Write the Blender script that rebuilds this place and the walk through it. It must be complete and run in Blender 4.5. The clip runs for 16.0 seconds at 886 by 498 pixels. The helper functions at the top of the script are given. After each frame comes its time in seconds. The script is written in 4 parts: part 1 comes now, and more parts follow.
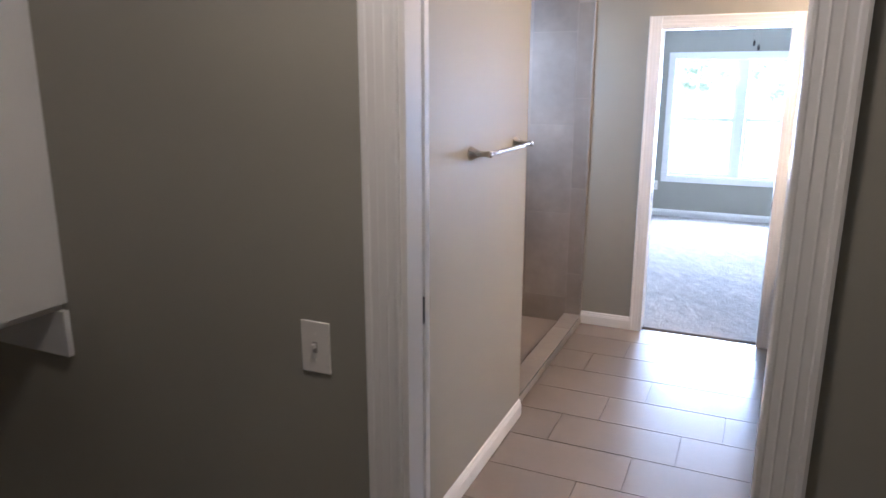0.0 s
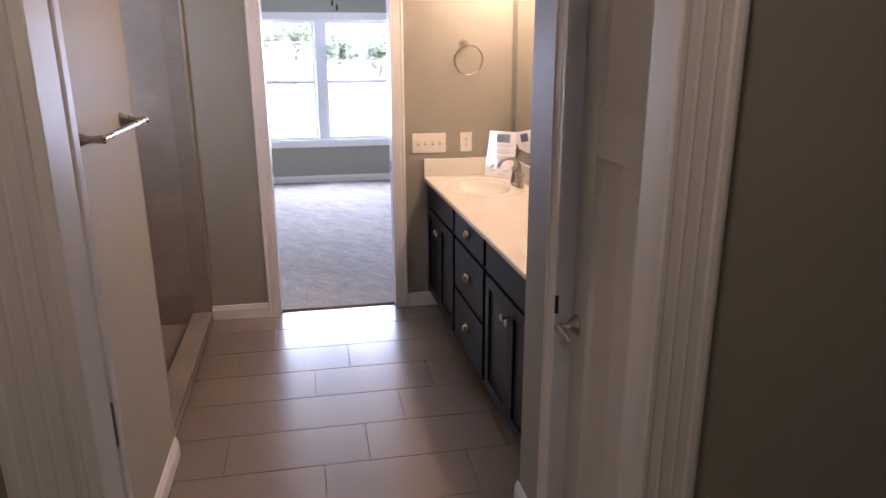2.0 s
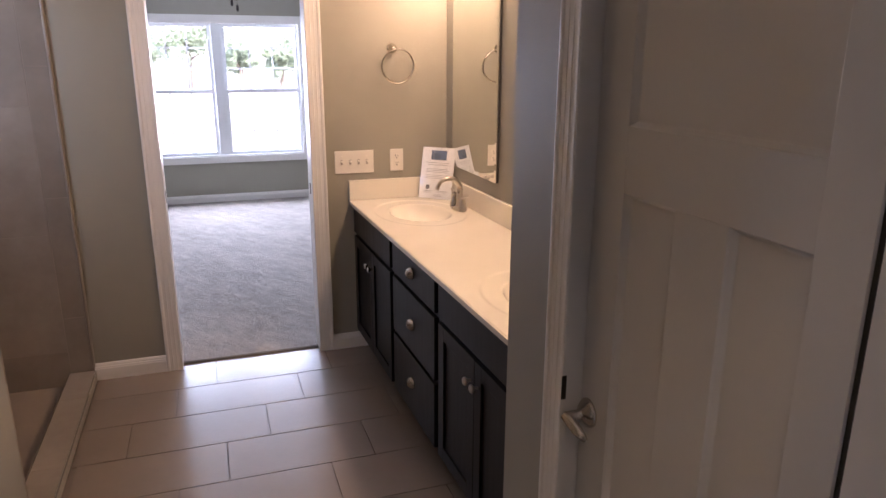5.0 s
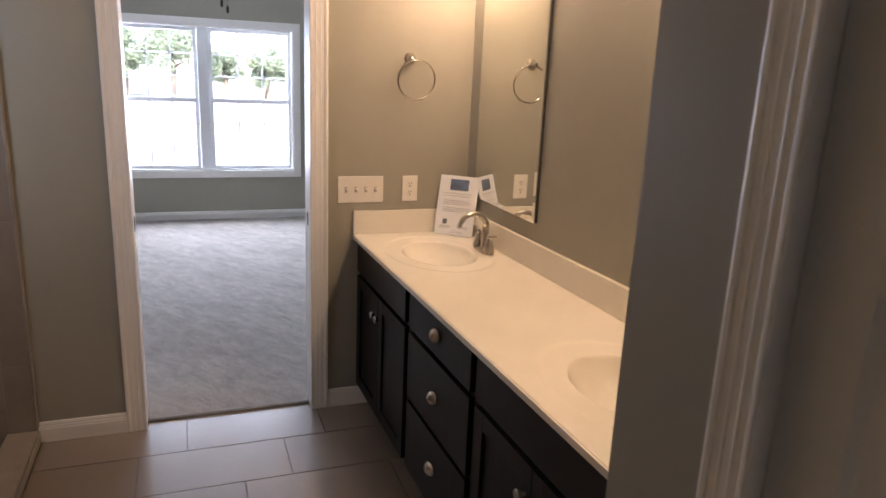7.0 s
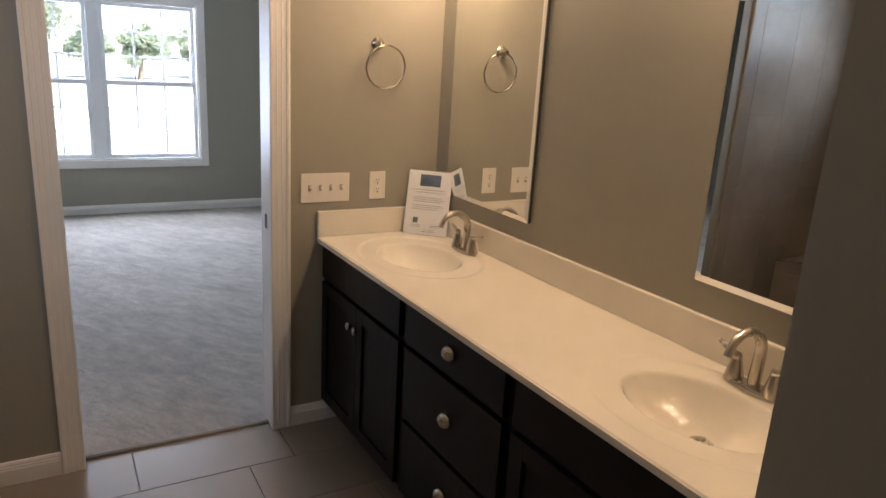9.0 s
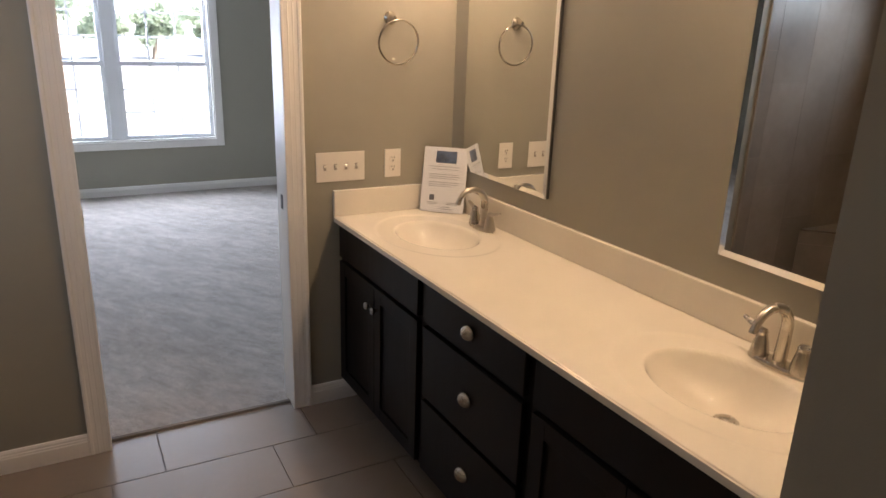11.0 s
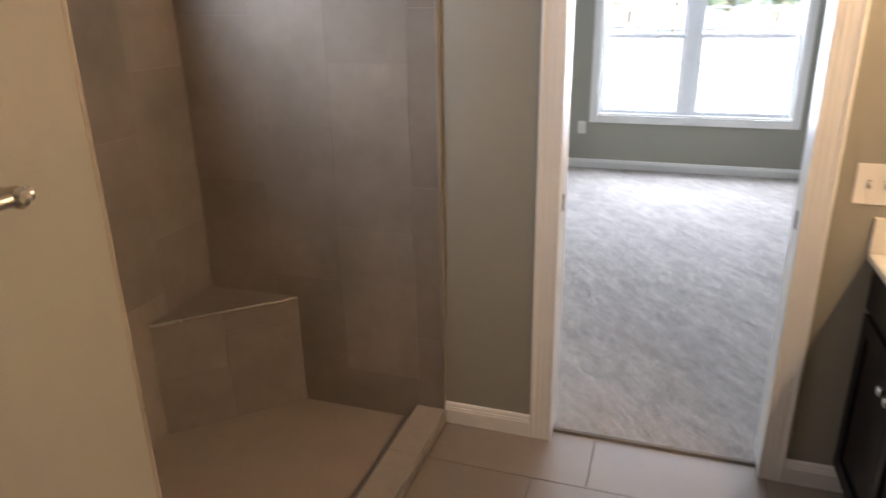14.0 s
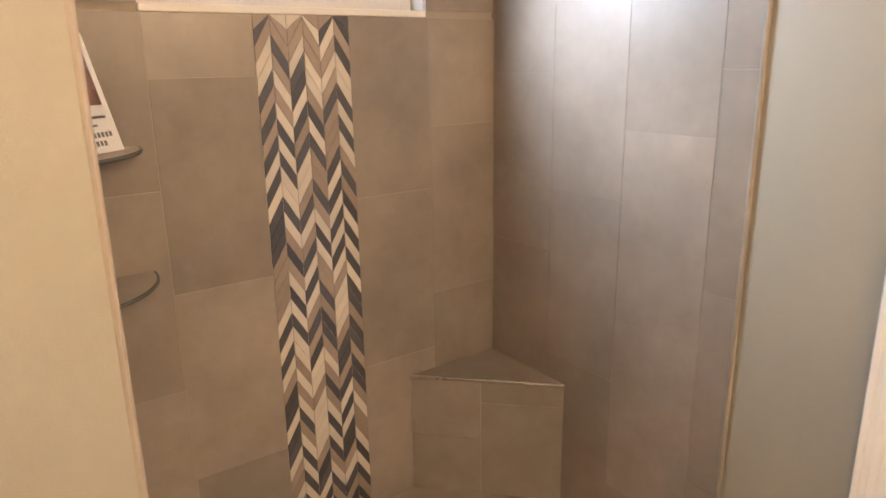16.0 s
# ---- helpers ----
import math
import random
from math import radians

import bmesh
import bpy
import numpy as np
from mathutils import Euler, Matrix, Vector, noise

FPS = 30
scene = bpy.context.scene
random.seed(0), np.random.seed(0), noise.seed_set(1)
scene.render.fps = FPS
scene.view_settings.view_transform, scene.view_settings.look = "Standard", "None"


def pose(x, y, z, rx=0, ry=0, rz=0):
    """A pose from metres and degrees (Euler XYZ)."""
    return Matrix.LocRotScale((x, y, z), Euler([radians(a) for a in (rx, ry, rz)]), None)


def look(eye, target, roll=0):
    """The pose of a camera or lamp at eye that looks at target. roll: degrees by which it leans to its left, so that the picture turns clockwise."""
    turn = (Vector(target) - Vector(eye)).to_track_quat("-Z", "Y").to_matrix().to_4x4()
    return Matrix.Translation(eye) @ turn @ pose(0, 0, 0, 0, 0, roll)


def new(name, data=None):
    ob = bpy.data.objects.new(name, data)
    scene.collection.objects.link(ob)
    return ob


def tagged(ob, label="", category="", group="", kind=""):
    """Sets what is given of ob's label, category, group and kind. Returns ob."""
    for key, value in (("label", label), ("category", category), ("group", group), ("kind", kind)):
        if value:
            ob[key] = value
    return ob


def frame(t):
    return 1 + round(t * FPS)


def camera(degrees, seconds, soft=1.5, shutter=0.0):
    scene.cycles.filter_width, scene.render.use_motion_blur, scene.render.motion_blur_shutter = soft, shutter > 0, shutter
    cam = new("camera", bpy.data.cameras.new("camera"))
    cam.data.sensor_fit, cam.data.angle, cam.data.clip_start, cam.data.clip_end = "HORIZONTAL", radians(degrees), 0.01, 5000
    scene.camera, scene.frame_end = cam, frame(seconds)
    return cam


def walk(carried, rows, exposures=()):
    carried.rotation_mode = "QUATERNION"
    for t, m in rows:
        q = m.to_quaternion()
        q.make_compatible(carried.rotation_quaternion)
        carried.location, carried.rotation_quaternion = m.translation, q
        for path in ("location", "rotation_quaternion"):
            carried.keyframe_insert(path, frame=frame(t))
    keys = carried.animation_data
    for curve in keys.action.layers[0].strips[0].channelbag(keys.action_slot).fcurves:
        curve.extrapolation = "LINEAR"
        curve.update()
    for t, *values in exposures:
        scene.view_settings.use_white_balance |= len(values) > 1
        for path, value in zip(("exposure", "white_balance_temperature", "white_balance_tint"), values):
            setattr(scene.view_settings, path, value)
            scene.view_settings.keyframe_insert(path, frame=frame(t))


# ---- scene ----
cam = camera(65.4, 16.0, shutter=0.4)

PATH = [
    (0, (1.67, -0.154, 1.684), (0.877, 1.62, 1.213), 0.1),
    (0.5, (1.625, -0.007, 1.677), (0.965, 1.815, 1.181), -0.7),
    (1, (1.548, 0.109, 1.664), (1.15, 2.0, 1.148), -0.3),
    (1.5, (1.432, 0.208, 1.626), (1.425, 2.136, 1.094), -0.8),
    (2, (1.313, 0.295, 1.658), (1.674, 2.179, 1.092), -0.2),
    (2.5, (1.281, 0.452, 1.64), (1.666, 2.327, 1.061), -1.4),
    (3, (1.265, 0.605, 1.641), (1.764, 2.466, 1.105), -0.9),
    (3.5, (1.205, 0.682, 1.641), (1.846, 2.497, 1.101), 0.1),
    (6, (1.349, 1.128, 1.625), (1.959, 2.954, 1.083), 0.2),
    (6.5, (1.326, 1.305, 1.62), (2.009, 3.116, 1.114), 2.0),
    (7, (1.304, 1.473, 1.607), (1.985, 3.288, 1.114), 2.5),
    (7.5, (1.328, 1.647, 1.604), (1.931, 3.481, 1.081), 2.8),
    (8, (1.281, 1.744, 1.595), (1.949, 3.556, 1.076), 4.3),
    (8.5, (1.147, 1.803, 1.612), (1.999, 3.536, 1.091), 3.1),
    (9, (1.047, 1.842, 1.616), (2.019, 3.508, 1.088), 3.4),
    (11.5, (1.076, 1.878, 1.625), (1.937, 3.569, 0.992), 0.3),
    (12, (1.28, 1.902, 1.621), (1.892, 3.698, 0.988), -1.1),
    (12.5, (1.433, 1.937, 1.63), (1.637, 3.821, 0.99), -1.4),
    (13, (1.475, 1.998, 1.61), (1.365, 3.882, 0.95), -2.8),
    (13.5, (1.431, 2.153, 1.602), (1.104, 4.001, 0.91), -1.8),
    (14, (1.428, 2.3, 1.613), (0.817, 4.075, 0.924), -1.1),
    (14.5, (1.505, 2.468, 1.628), (0.608, 4.144, 1.005), -0.8),
    (15, (1.6, 2.605, 1.617), (0.455, 4.139, 1.036), 0.3),
    (15.5, (1.617, 2.698, 1.616), (0.219, 4.013, 1.054), -0.7),
    (16, (1.611, 2.871, 1.619), (0.048, 3.997, 1.082), -0.9),
]
EXPOSURES = [
    (0.0, 3.58, 4950, 21), (0.5, 3.32, 5100, 22), (1.0, 2.90, 5150, 24), (2.0, 2.74, 5700, 31), (3.5, 2.62, 5800, 36), (6.0, 2.5, 6050, 28), (7.0, 2.30, 6080, 25),
    (7.5, 2.14, 6080, 23), (9.0, 2.08, 6080, 20), (11.5, 2.26, 6080, 21), (12.5, 2.06, 6200, 21), (13.5, 2.55, 6300, 21), (14.5, 3.08, 6050, 19), (16.0, 3.86, 6200, 20),
]
walk(cam, [(t, look(eye, target, roll)) for t, eye, target, roll in PATH], EXPOSURES)

# ---- light ----
world = bpy.data.worlds.new("world")
scene.world = world
world.use_nodes = True
wn = world.node_tree.nodes
sky = wn.new("ShaderNodeTexSky")
sky.sky_type = "NISHITA"
sky.sun_disc = False
sky.sun_elevation, sky.sun_rotation = radians(48), radians(180)
world.node_tree.links.new(sky.outputs[0], wn["Background"].inputs[0])
wn["Background"].inputs[1].default_value = 0.15
sun = new("sun", bpy.data.lights.new("sun", "SUN"))
sun.data.energy, sun.data.angle, sun.data.color = 5.0, radians(0.5), (1, 0.95, 0.88)
sun.matrix_world = look((0, -20, 22.2), (0, 0, 0))


def area_lamp(name, m, w, h, watts, colour):
    lamp = new(name, bpy.data.lights.new(name, "AREA"))
    lamp.data.shape, lamp.data.size, lamp.data.size_y = "RECTANGLE", w, h
    lamp.data.energy, lamp.data.color = watts, colour
    lamp.matrix_world = m
    return lamp


def point_lamp(name, at, watts, colour, radius):
    lamp = new(name, bpy.data.lights.new(name, "POINT"))
    lamp.data.energy, lamp.data.color, lamp.data.shadow_soft_size = watts, colour, radius
    lamp.location = at
    return lamp


COOL, WARM = (0.78, 0.90, 1.0), (1.0, 0.69, 0.40)
area_lamp("bedroom_window_light", pose(1.53, 9.205, 1.24, 90, 0, 180), 1.6, 1.4, 47, COOL)
shower_sky = area_lamp("shower_window_light", look((-0.50, 3.78, 2.10), (0.28, 4.56, 1.50)), 0.50, 0.80, 0.78, COOL)
shower_sky.data.spread = radians(78)
for lamp_y in (2.80, 4.157):
    for k in (-1, 0, 1):
        point_lamp("vanity_bulb_light", (2.45 + 0.022 * (4.557 - lamp_y), lamp_y + 0.2 * k, 2.135), 1.36, WARM, 0.03)
point_lamp("closet_bulb_light", (1.22, 0.50, 2.44), 0.33, (1.0, 0.88, 0.76), 0.07)

# ---- materials ----


def nodes_of(name, rough=0.6, metal=0.0):
    m = bpy.data.materials.new(name)
    m.use_nodes = True
    nt = m.node_tree
    b = nt.nodes["Principled BSDF"]
    b.inputs["Roughness"].default_value = rough
    b.inputs["Metallic"].default_value = metal
    return m, nt, b


def noise_node(nt, scale, detail=4.0, rough=0.55, stretch=None, turn=0.0):
    tc = nt.nodes.new("ShaderNodeNewGeometry")
    n = nt.nodes.new("ShaderNodeTexNoise")
    n.inputs["Scale"].default_value = scale
    n.inputs["Detail"].default_value = detail
    n.inputs["Roughness"].default_value = rough
    mp = nt.nodes.new("ShaderNodeMapping")
    mp.inputs["Location"].default_value = (3.137, 7.713, 5.371)
    mp.inputs["Scale"].default_value = stretch or (1, 1, 1)
    spin = nt.nodes.new("ShaderNodeMapping")
    spin.inputs["Rotation"].default_value = (0, 0, turn)
    nt.links.new(tc.outputs["Position"], spin.inputs["Vector"])
    nt.links.new(spin.outputs["Vector"], mp.inputs["Vector"])
    nt.links.new(mp.outputs["Vector"], n.inputs["Vector"])
    return n.outputs["Fac"]


def ramp(nt, fac, stops):
    r = nt.nodes.new("ShaderNodeValToRGB")
    while len(r.color_ramp.elements) < len(stops):
        r.color_ramp.elements.new(0.5)
    for e, (p, c) in zip(r.color_ramp.elements, stops):
        e.position, e.color = p, (*c, 1)
    nt.links.new(fac, r.inputs["Fac"])
    return r.outputs["Color"]


def mix(nt, a, b, fac, kind="MIX"):
    m = nt.nodes.new("ShaderNodeMix")
    m.data_type, m.blend_type = "RGBA", kind
    for socket, value in ((m.inputs[0], fac), (m.inputs[6], a), (m.inputs[7], b)):
        if isinstance(value, (int, float)):
            socket.default_value = value
        elif isinstance(value, tuple):
            socket.default_value = (*value, 1)
        else:
            nt.links.new(value, socket)
    return m.outputs[2]


def bump(nt, b, height, strength, distance):
    n = nt.nodes.new("ShaderNodeBump")
    n.inputs["Strength"].default_value, n.inputs["Distance"].default_value = strength, distance
    nt.links.new(height, n.inputs["Height"])
    nt.links.new(n.outputs["Normal"], b.inputs["Normal"])


def scaled(c, k):
    return tuple(v * k for v in c)


def surface(name, colour, rough, metal=0.0, grain=60.0, blotch=3.0, vary=0.12, relief=0.15, depth=0.001, rough_vary=0.08, piece_vary=0.0, stretch=None):
    """A surface whose colour drifts at two scales, with fine relief and uneven gloss."""
    m, nt, b = nodes_of(name, rough, metal)
    big, fine = noise_node(nt, blotch, 5.0, 0.6, stretch), noise_node(nt, grain, 3.0, 0.6, stretch)
    c1 = ramp(nt, big, ((0.25, scaled(colour, 1 - vary)), (0.75, scaled(colour, 1 + vary))))
    c2 = ramp(nt, fine, ((0.3, scaled((1, 1, 1), 1 - vary * 0.5)), (0.7, (1, 1, 1))))
    c = mix(nt, c1, c2, 1.0, "MULTIPLY")
    if piece_vary:
        info = nt.nodes.new("ShaderNodeObjectInfo")
        c3 = ramp(nt, info.outputs["Random"], ((0.0, scaled((1, 1, 1), 1 - piece_vary)), (1.0, (1, 1, 1))))
        c = mix(nt, c, c3, 1.0, "MULTIPLY")
    nt.links.new(c, b.inputs["Base Color"])
    if rough_vary:
        mr = nt.nodes.new("ShaderNodeMapRange")
        mr.inputs["To Min"].default_value, mr.inputs["To Max"].default_value = rough - rough_vary, rough + rough_vary
        nt.links.new(big, mr.inputs["Value"])
        nt.links.new(mr.outputs["Result"], b.inputs["Roughness"])
    if relief:
        bump(nt, b, fine, relief, depth)
    return m


M_WALL = surface("wall_paint", (0.330, 0.313, 0.255), 0.55, grain=260, blotch=1.5, vary=0.03, relief=0.25, depth=0.0015)
M_CEIL = surface("ceiling_paint", (0.78, 0.77, 0.74), 0.9, grain=120, vary=0.03, relief=0.4, depth=0.003)
M_TRIM = surface("trim_paint", (0.78, 0.76, 0.72), 0.42, grain=40, blotch=2.0, vary=0.015, relief=0.0)
M_DOOR = surface("door_paint", (0.70, 0.685, 0.65), 0.42, grain=120, blotch=2.0, vary=0.02, relief=0.12, depth=0.0006)
M_FLOOR_TILE = surface("floor_tile_glaze", (0.26, 0.216, 0.174), 0.225, grain=35, blotch=3.2, vary=0.045, relief=0.0, rough_vary=0.0, piece_vary=0.09)
M_WALL_TILE = surface("wall_tile_glaze", (0.330, 0.285, 0.236), 0.32, grain=14, blotch=2.6, vary=0.20, relief=0.10, depth=0.0008, piece_vary=0.24)
M_PAN = surface("shower_pan_finish", (0.33, 0.275, 0.22), 0.4, grain=60, blotch=5.0, vary=0.08)
M_GROUT = surface("floor_grout", (0.205, 0.172, 0.142), 0.9, grain=200, vary=0.15)
M_WALL_GROUT = surface("wall_grout", (0.36, 0.31, 0.25), 0.85, grain=200, vary=0.1)
M_WOOD = surface("espresso_wood", (0.0075, 0.0052, 0.0046), 0.40, grain=18, blotch=4.0, vary=0.25, relief=0.15, depth=0.0006, stretch=(12, 12, 1))
M_WOOD.node_tree.nodes["Principled BSDF"].inputs["Specular IOR Level"].default_value = 0.22
M_COUNTER = surface("cultured_marble", (0.80, 0.75, 0.645), 0.06, grain=90, blotch=5.0, vary=0.03, relief=0.0, rough_vary=0.015)
M_NICKEL = surface("brushed_nickel", (0.56, 0.52, 0.46), 0.27, 1.0, grain=200, vary=0.05, relief=0.05, depth=0.0003)
M_CHROME = surface("chrome", (0.72, 0.72, 0.72), 0.08, 1.0, vary=0.02, relief=0.0, rough_vary=0.02)
M_DARKMETAL = surface("dark_bronze", (0.05, 0.042, 0.036), 0.4, 0.8)
M_EDGE = surface("cream_edge_trim", (0.34, 0.29, 0.23), 0.3, vary=0.05, relief=0.0)
M_PLATE = surface("white_plastic", (0.78, 0.74, 0.67), 0.3, vary=0.02, relief=0.0)
# Grey puts the shadow round each switch toggle into the colour.
M_GAP = surface("shaded_switch_slot", (0.38, 0.35, 0.31), 0.6, vary=0.05)
M_CARPET_EDGE = surface("carpet_edge", (0.16, 0.135, 0.11), 1.0, grain=220, vary=0.3, relief=0.6, depth=0.004)
M_SLOT = surface("dark_slot", (0.03, 0.028, 0.025), 0.7, vary=0.05)
M_MIRROR, _nt, _b = nodes_of("mirror_silver", 0.015, 1.0)
_b.inputs["Base Color"].default_value = (0.88, 0.89, 0.87, 1)
# White window bars, greyed so the colour carries their backlit shade.
M_GRILLE = surface("shaded_white_grille", (0.42, 0.40, 0.40), 0.45, vary=0.03, relief=0.0)
M_VINYL = surface("white_vinyl", (0.82, 0.83, 0.84), 0.35, vary=0.02, relief=0.05)
M_GROUND = surface("pale_graded_soil", (0.34, 0.31, 0.265), 0.95, grain=3, blotch=0.15, vary=0.15, relief=0.5, depth=0.03)
M_LEAF = surface("leaves", (0.15, 0.17, 0.12), 0.6, grain=8, blotch=0.8, vary=0.35, relief=0.0)
_nt = M_LEAF.node_tree
_tl, _ad = _nt.nodes.new("ShaderNodeBsdfTranslucent"), _nt.nodes.new("ShaderNodeAddShader")
_tl.inputs["Color"].default_value = (0.20, 0.24, 0.16, 1)
_nt.links.new(_nt.nodes["Principled BSDF"].outputs[0], _ad.inputs[0])
_nt.links.new(_tl.outputs[0], _ad.inputs[1])
_nt.links.new(_ad.outputs[0], _nt.nodes["Material Output"].inputs["Surface"])
M_BARK = surface("bark", (0.20, 0.16, 0.12), 0.9, grain=30, vary=0.3, relief=0.6, depth=0.02)
M_PAPER = surface("printed_paper", (0.86, 0.86, 0.85), 0.5, vary=0.02, relief=0.0)
M_INK = surface("black_ink", (0.16, 0.16, 0.17), 0.6, vary=0.1, relief=0.0)
M_PHOTO = surface("printed_photo", (0.12, 0.16, 0.24), 0.35, grain=45, blotch=22.0, vary=0.7, relief=0.0)
M_PHOTO_WARM = surface("printed_photo_warm", (0.30, 0.17, 0.13), 0.35, grain=45, blotch=22.0, vary=0.6, relief=0.0)
M_STONE_SHELF = surface("shelf_glass_edge", (0.10, 0.11, 0.10), 0.12, vary=0.1, relief=0.0)
M_BLADE = surface("fan_blade", (0.05, 0.035, 0.025), 0.4, vary=0.2)
M_CREAM = surface("glass_cream", (0.66, 0.61, 0.53), 0.12, grain=60, blotch=12, vary=0.06, relief=0.06, piece_vary=0.12)
M_TAUPE = surface("stone_taupe", (0.37, 0.305, 0.25), 0.18, grain=60, blotch=12, vary=0.10, relief=0.06, piece_vary=0.2)
M_SLATE = surface("glass_slate", (0.105, 0.103, 0.112), 0.12, grain=60, blotch=12, vary=0.12, relief=0.06, piece_vary=0.3)


def carpet_material():
    m, nt, b = nodes_of("carpet_pile", 1.0)
    big, mid, fine = noise_node(nt, 1.2, 3.0, 0.6, (1.0, 3.0, 1.0), 0.7), noise_node(nt, 9, 5.0, 0.66, (1.0, 1.7, 1.0), 1.2), noise_node(nt, 140, 4.0, 0.8)
    c = ramp(nt, big, ((0.3, (0.48, 0.42, 0.36)), (0.7, (0.60, 0.535, 0.465))))
    c = mix(nt, c, ramp(nt, mid, ((0.34, (0.74, 0.74, 0.74)), (0.66, (1, 1, 1)))), 1.0, "MULTIPLY")
    c = mix(nt, c, ramp(nt, fine, ((0.35, (0.76, 0.76, 0.76)), (0.65, (1, 1, 1)))), 1.0, "MULTIPLY")
    nt.links.new(c, b.inputs["Base Color"])
    streak = noise_node(nt, 3.2, 5.0, 0.68, (1.0, 4.5, 1.0), 0.98)
    c = mix(nt, c, ramp(nt, streak, ((0.42, (0.88, 0.87, 0.86)), (0.56, (1, 1, 1)))), 1.0, "MULTIPLY")
    nt.links.new(c, b.inputs["Base Color"])
    h = mix(nt, mix(nt, mid, streak, 0.4), fine, 0.25)
    bump(nt, b, h, 1.0, 0.042)
    b.inputs["Sheen Weight"].default_value = 0.2
    return m


def glass_material(name, tint=(1, 1, 1), sheen=None):
    m = bpy.data.materials.new(name)
    m.use_nodes = True
    nt = m.node_tree
    out = nt.nodes["Material Output"]
    nt.nodes.remove(nt.nodes["Principled BSDF"])
    clear, gloss = nt.nodes.new("ShaderNodeBsdfTransparent"), nt.nodes.new("ShaderNodeBsdfGlossy")
    clear.inputs["Color"].default_value = (*tint, 1)
    gloss.inputs["Roughness"].default_value = 0.02
    fr, mx = nt.nodes.new("ShaderNodeFresnel"), nt.nodes.new("ShaderNodeMixShader")
    fr.inputs["IOR"].default_value = 1.45
    if sheen is None:
        nt.links.new(fr.outputs[0], mx.inputs[0])
    else:
        mx.inputs[0].default_value = sheen
    nt.links.new(clear.outputs[0], mx.inputs[1])
    nt.links.new(gloss.outputs[0], mx.inputs[2])
    nt.links.new(mx.outputs[0], out.inputs["Surface"])
    return m


def glow_material(name, colour, strength):
    m, nt, b = nodes_of(name, 0.4)
    b.inputs["Base Color"].default_value = (0.8, 0.75, 0.65, 1)
    b.inputs["Emission Color"].default_value = (*colour, 1)
    b.inputs["Emission Strength"].default_value = strength
    return m


M_CARPET = carpet_material()
M_GLASS = glass_material("window_glass", (0.97, 0.99, 0.98))
M_ACRYLIC = glass_material("clear_acrylic", sheen=0.05)
M_SHADE = glow_material("lit_frosted_glass", (1.0, 0.75, 0.45), 4.0)

# ---- mesh tools ----


def box_bm(a, b, bevel=0.0, bm=None):
    bm = bm or bmesh.new()
    got = bmesh.ops.create_cube(bm, size=1)
    for v in got["verts"]:
        v.co = Vector([a[i] + (v.co[i] + 0.5) * (b[i] - a[i]) for i in range(3)])
    if bevel:
        edges = list({e for v in got["verts"] for e in v.link_edges})
        bmesh.ops.bevel(bm, geom=edges, offset=bevel, segments=2, profile=0.6, affect="EDGES")
    return bm


def prism_bm(outline, axis, lo, hi, bm=None):
    """An outline of 2D points pushed along an axis: 0 gives (y, z) outlines, 1 (x, z), 2 (x, y)."""
    bm = bm or bmesh.new()

    def at(p, d):
        return (d, p[0], p[1]) if axis == 0 else (p[0], d, p[1]) if axis == 1 else (p[0], p[1], d)

    rings = [[bm.verts.new(at(p, d)) for p in outline] for d in (lo, hi)]
    n = len(outline)
    bm.faces.new(rings[0])
    bm.faces.new(rings[1][::-1])
    for i in range(n):
        bm.faces.new((rings[0][i], rings[1][i], rings[1][(i + 1) % n], rings[0][(i + 1) % n]))
    bmesh.ops.recalc_face_normals(bm, faces=bm.faces)
    return bm


def tube_bm(points, radii, segs=14, bm=None, closed=False, squash=1.0):
    """A tube swept along points, with a radius at each."""
    bm = bm or bmesh.new()
    pts = [Vector(p) for p in points]
    if not hasattr(radii, "__len__"):
        radii = [radii] * len(pts)
    rings, side = [], None
    n = len(pts)
    for i, p in enumerate(pts):
        if closed:
            d = pts[(i + 1) % n] - pts[i - 1]
        else:
            d = pts[min(i + 1, n - 1)] - pts[max(i - 1, 0)]
        d.normalize()
        if side is None:
            side = d.orthogonal().normalized()
        side = (side - d * side.dot(d)).normalized()
        up = d.cross(side)
        rings.append([bm.verts.new(p + radii[i] * (math.cos(a) * side + squash * math.sin(a) * up)) for a in (2 * math.pi * k / segs for k in range(segs))])
    for i in range(n if closed else n - 1):
        r0, r1 = rings[i], rings[(i + 1) % n]
        for k in range(segs):
            bm.faces.new((r0[k], r0[(k + 1) % segs], r1[(k + 1) % segs], r1[k]))
    if not closed:
        bm.faces.new(rings[0][::-1])
        bm.faces.new(rings[-1])
    bmesh.ops.recalc_face_normals(bm, faces=bm.faces)
    return bm


def lathe_bm(profile, m=None, segs=24, bm=None):
    """(radius, height) pairs turned about z, then laid at the pose m."""
    bm = bm or bmesh.new()
    m = m or Matrix()
    rings = []
    for r, h in profile:
        r = max(r, 0.0002)
        rings.append([bm.verts.new(m @ Vector((r * math.cos(a), r * math.sin(a), h))) for a in (2 * math.pi * k / segs for k in range(segs))])
    for r0, r1 in zip(rings, rings[1:]):
        for k in range(segs):
            bm.faces.new((r0[k], r0[(k + 1) % segs], r1[(k + 1) % segs], r1[k]))
    bm.faces.new(rings[0][::-1])
    bm.faces.new(rings[-1])
    bmesh.ops.recalc_face_normals(bm, faces=bm.faces)
    return bm


def to_mesh(name, bm, material, smooth=False):
    me = bpy.data.meshes.new(name)
    bm.to_mesh(me)
    bm.free()
    me.materials.append(material)
    if smooth:
        for f in me.polygons:
            f.use_smooth = True
        me.set_sharp_from_angle(angle=radians(35))
    return me


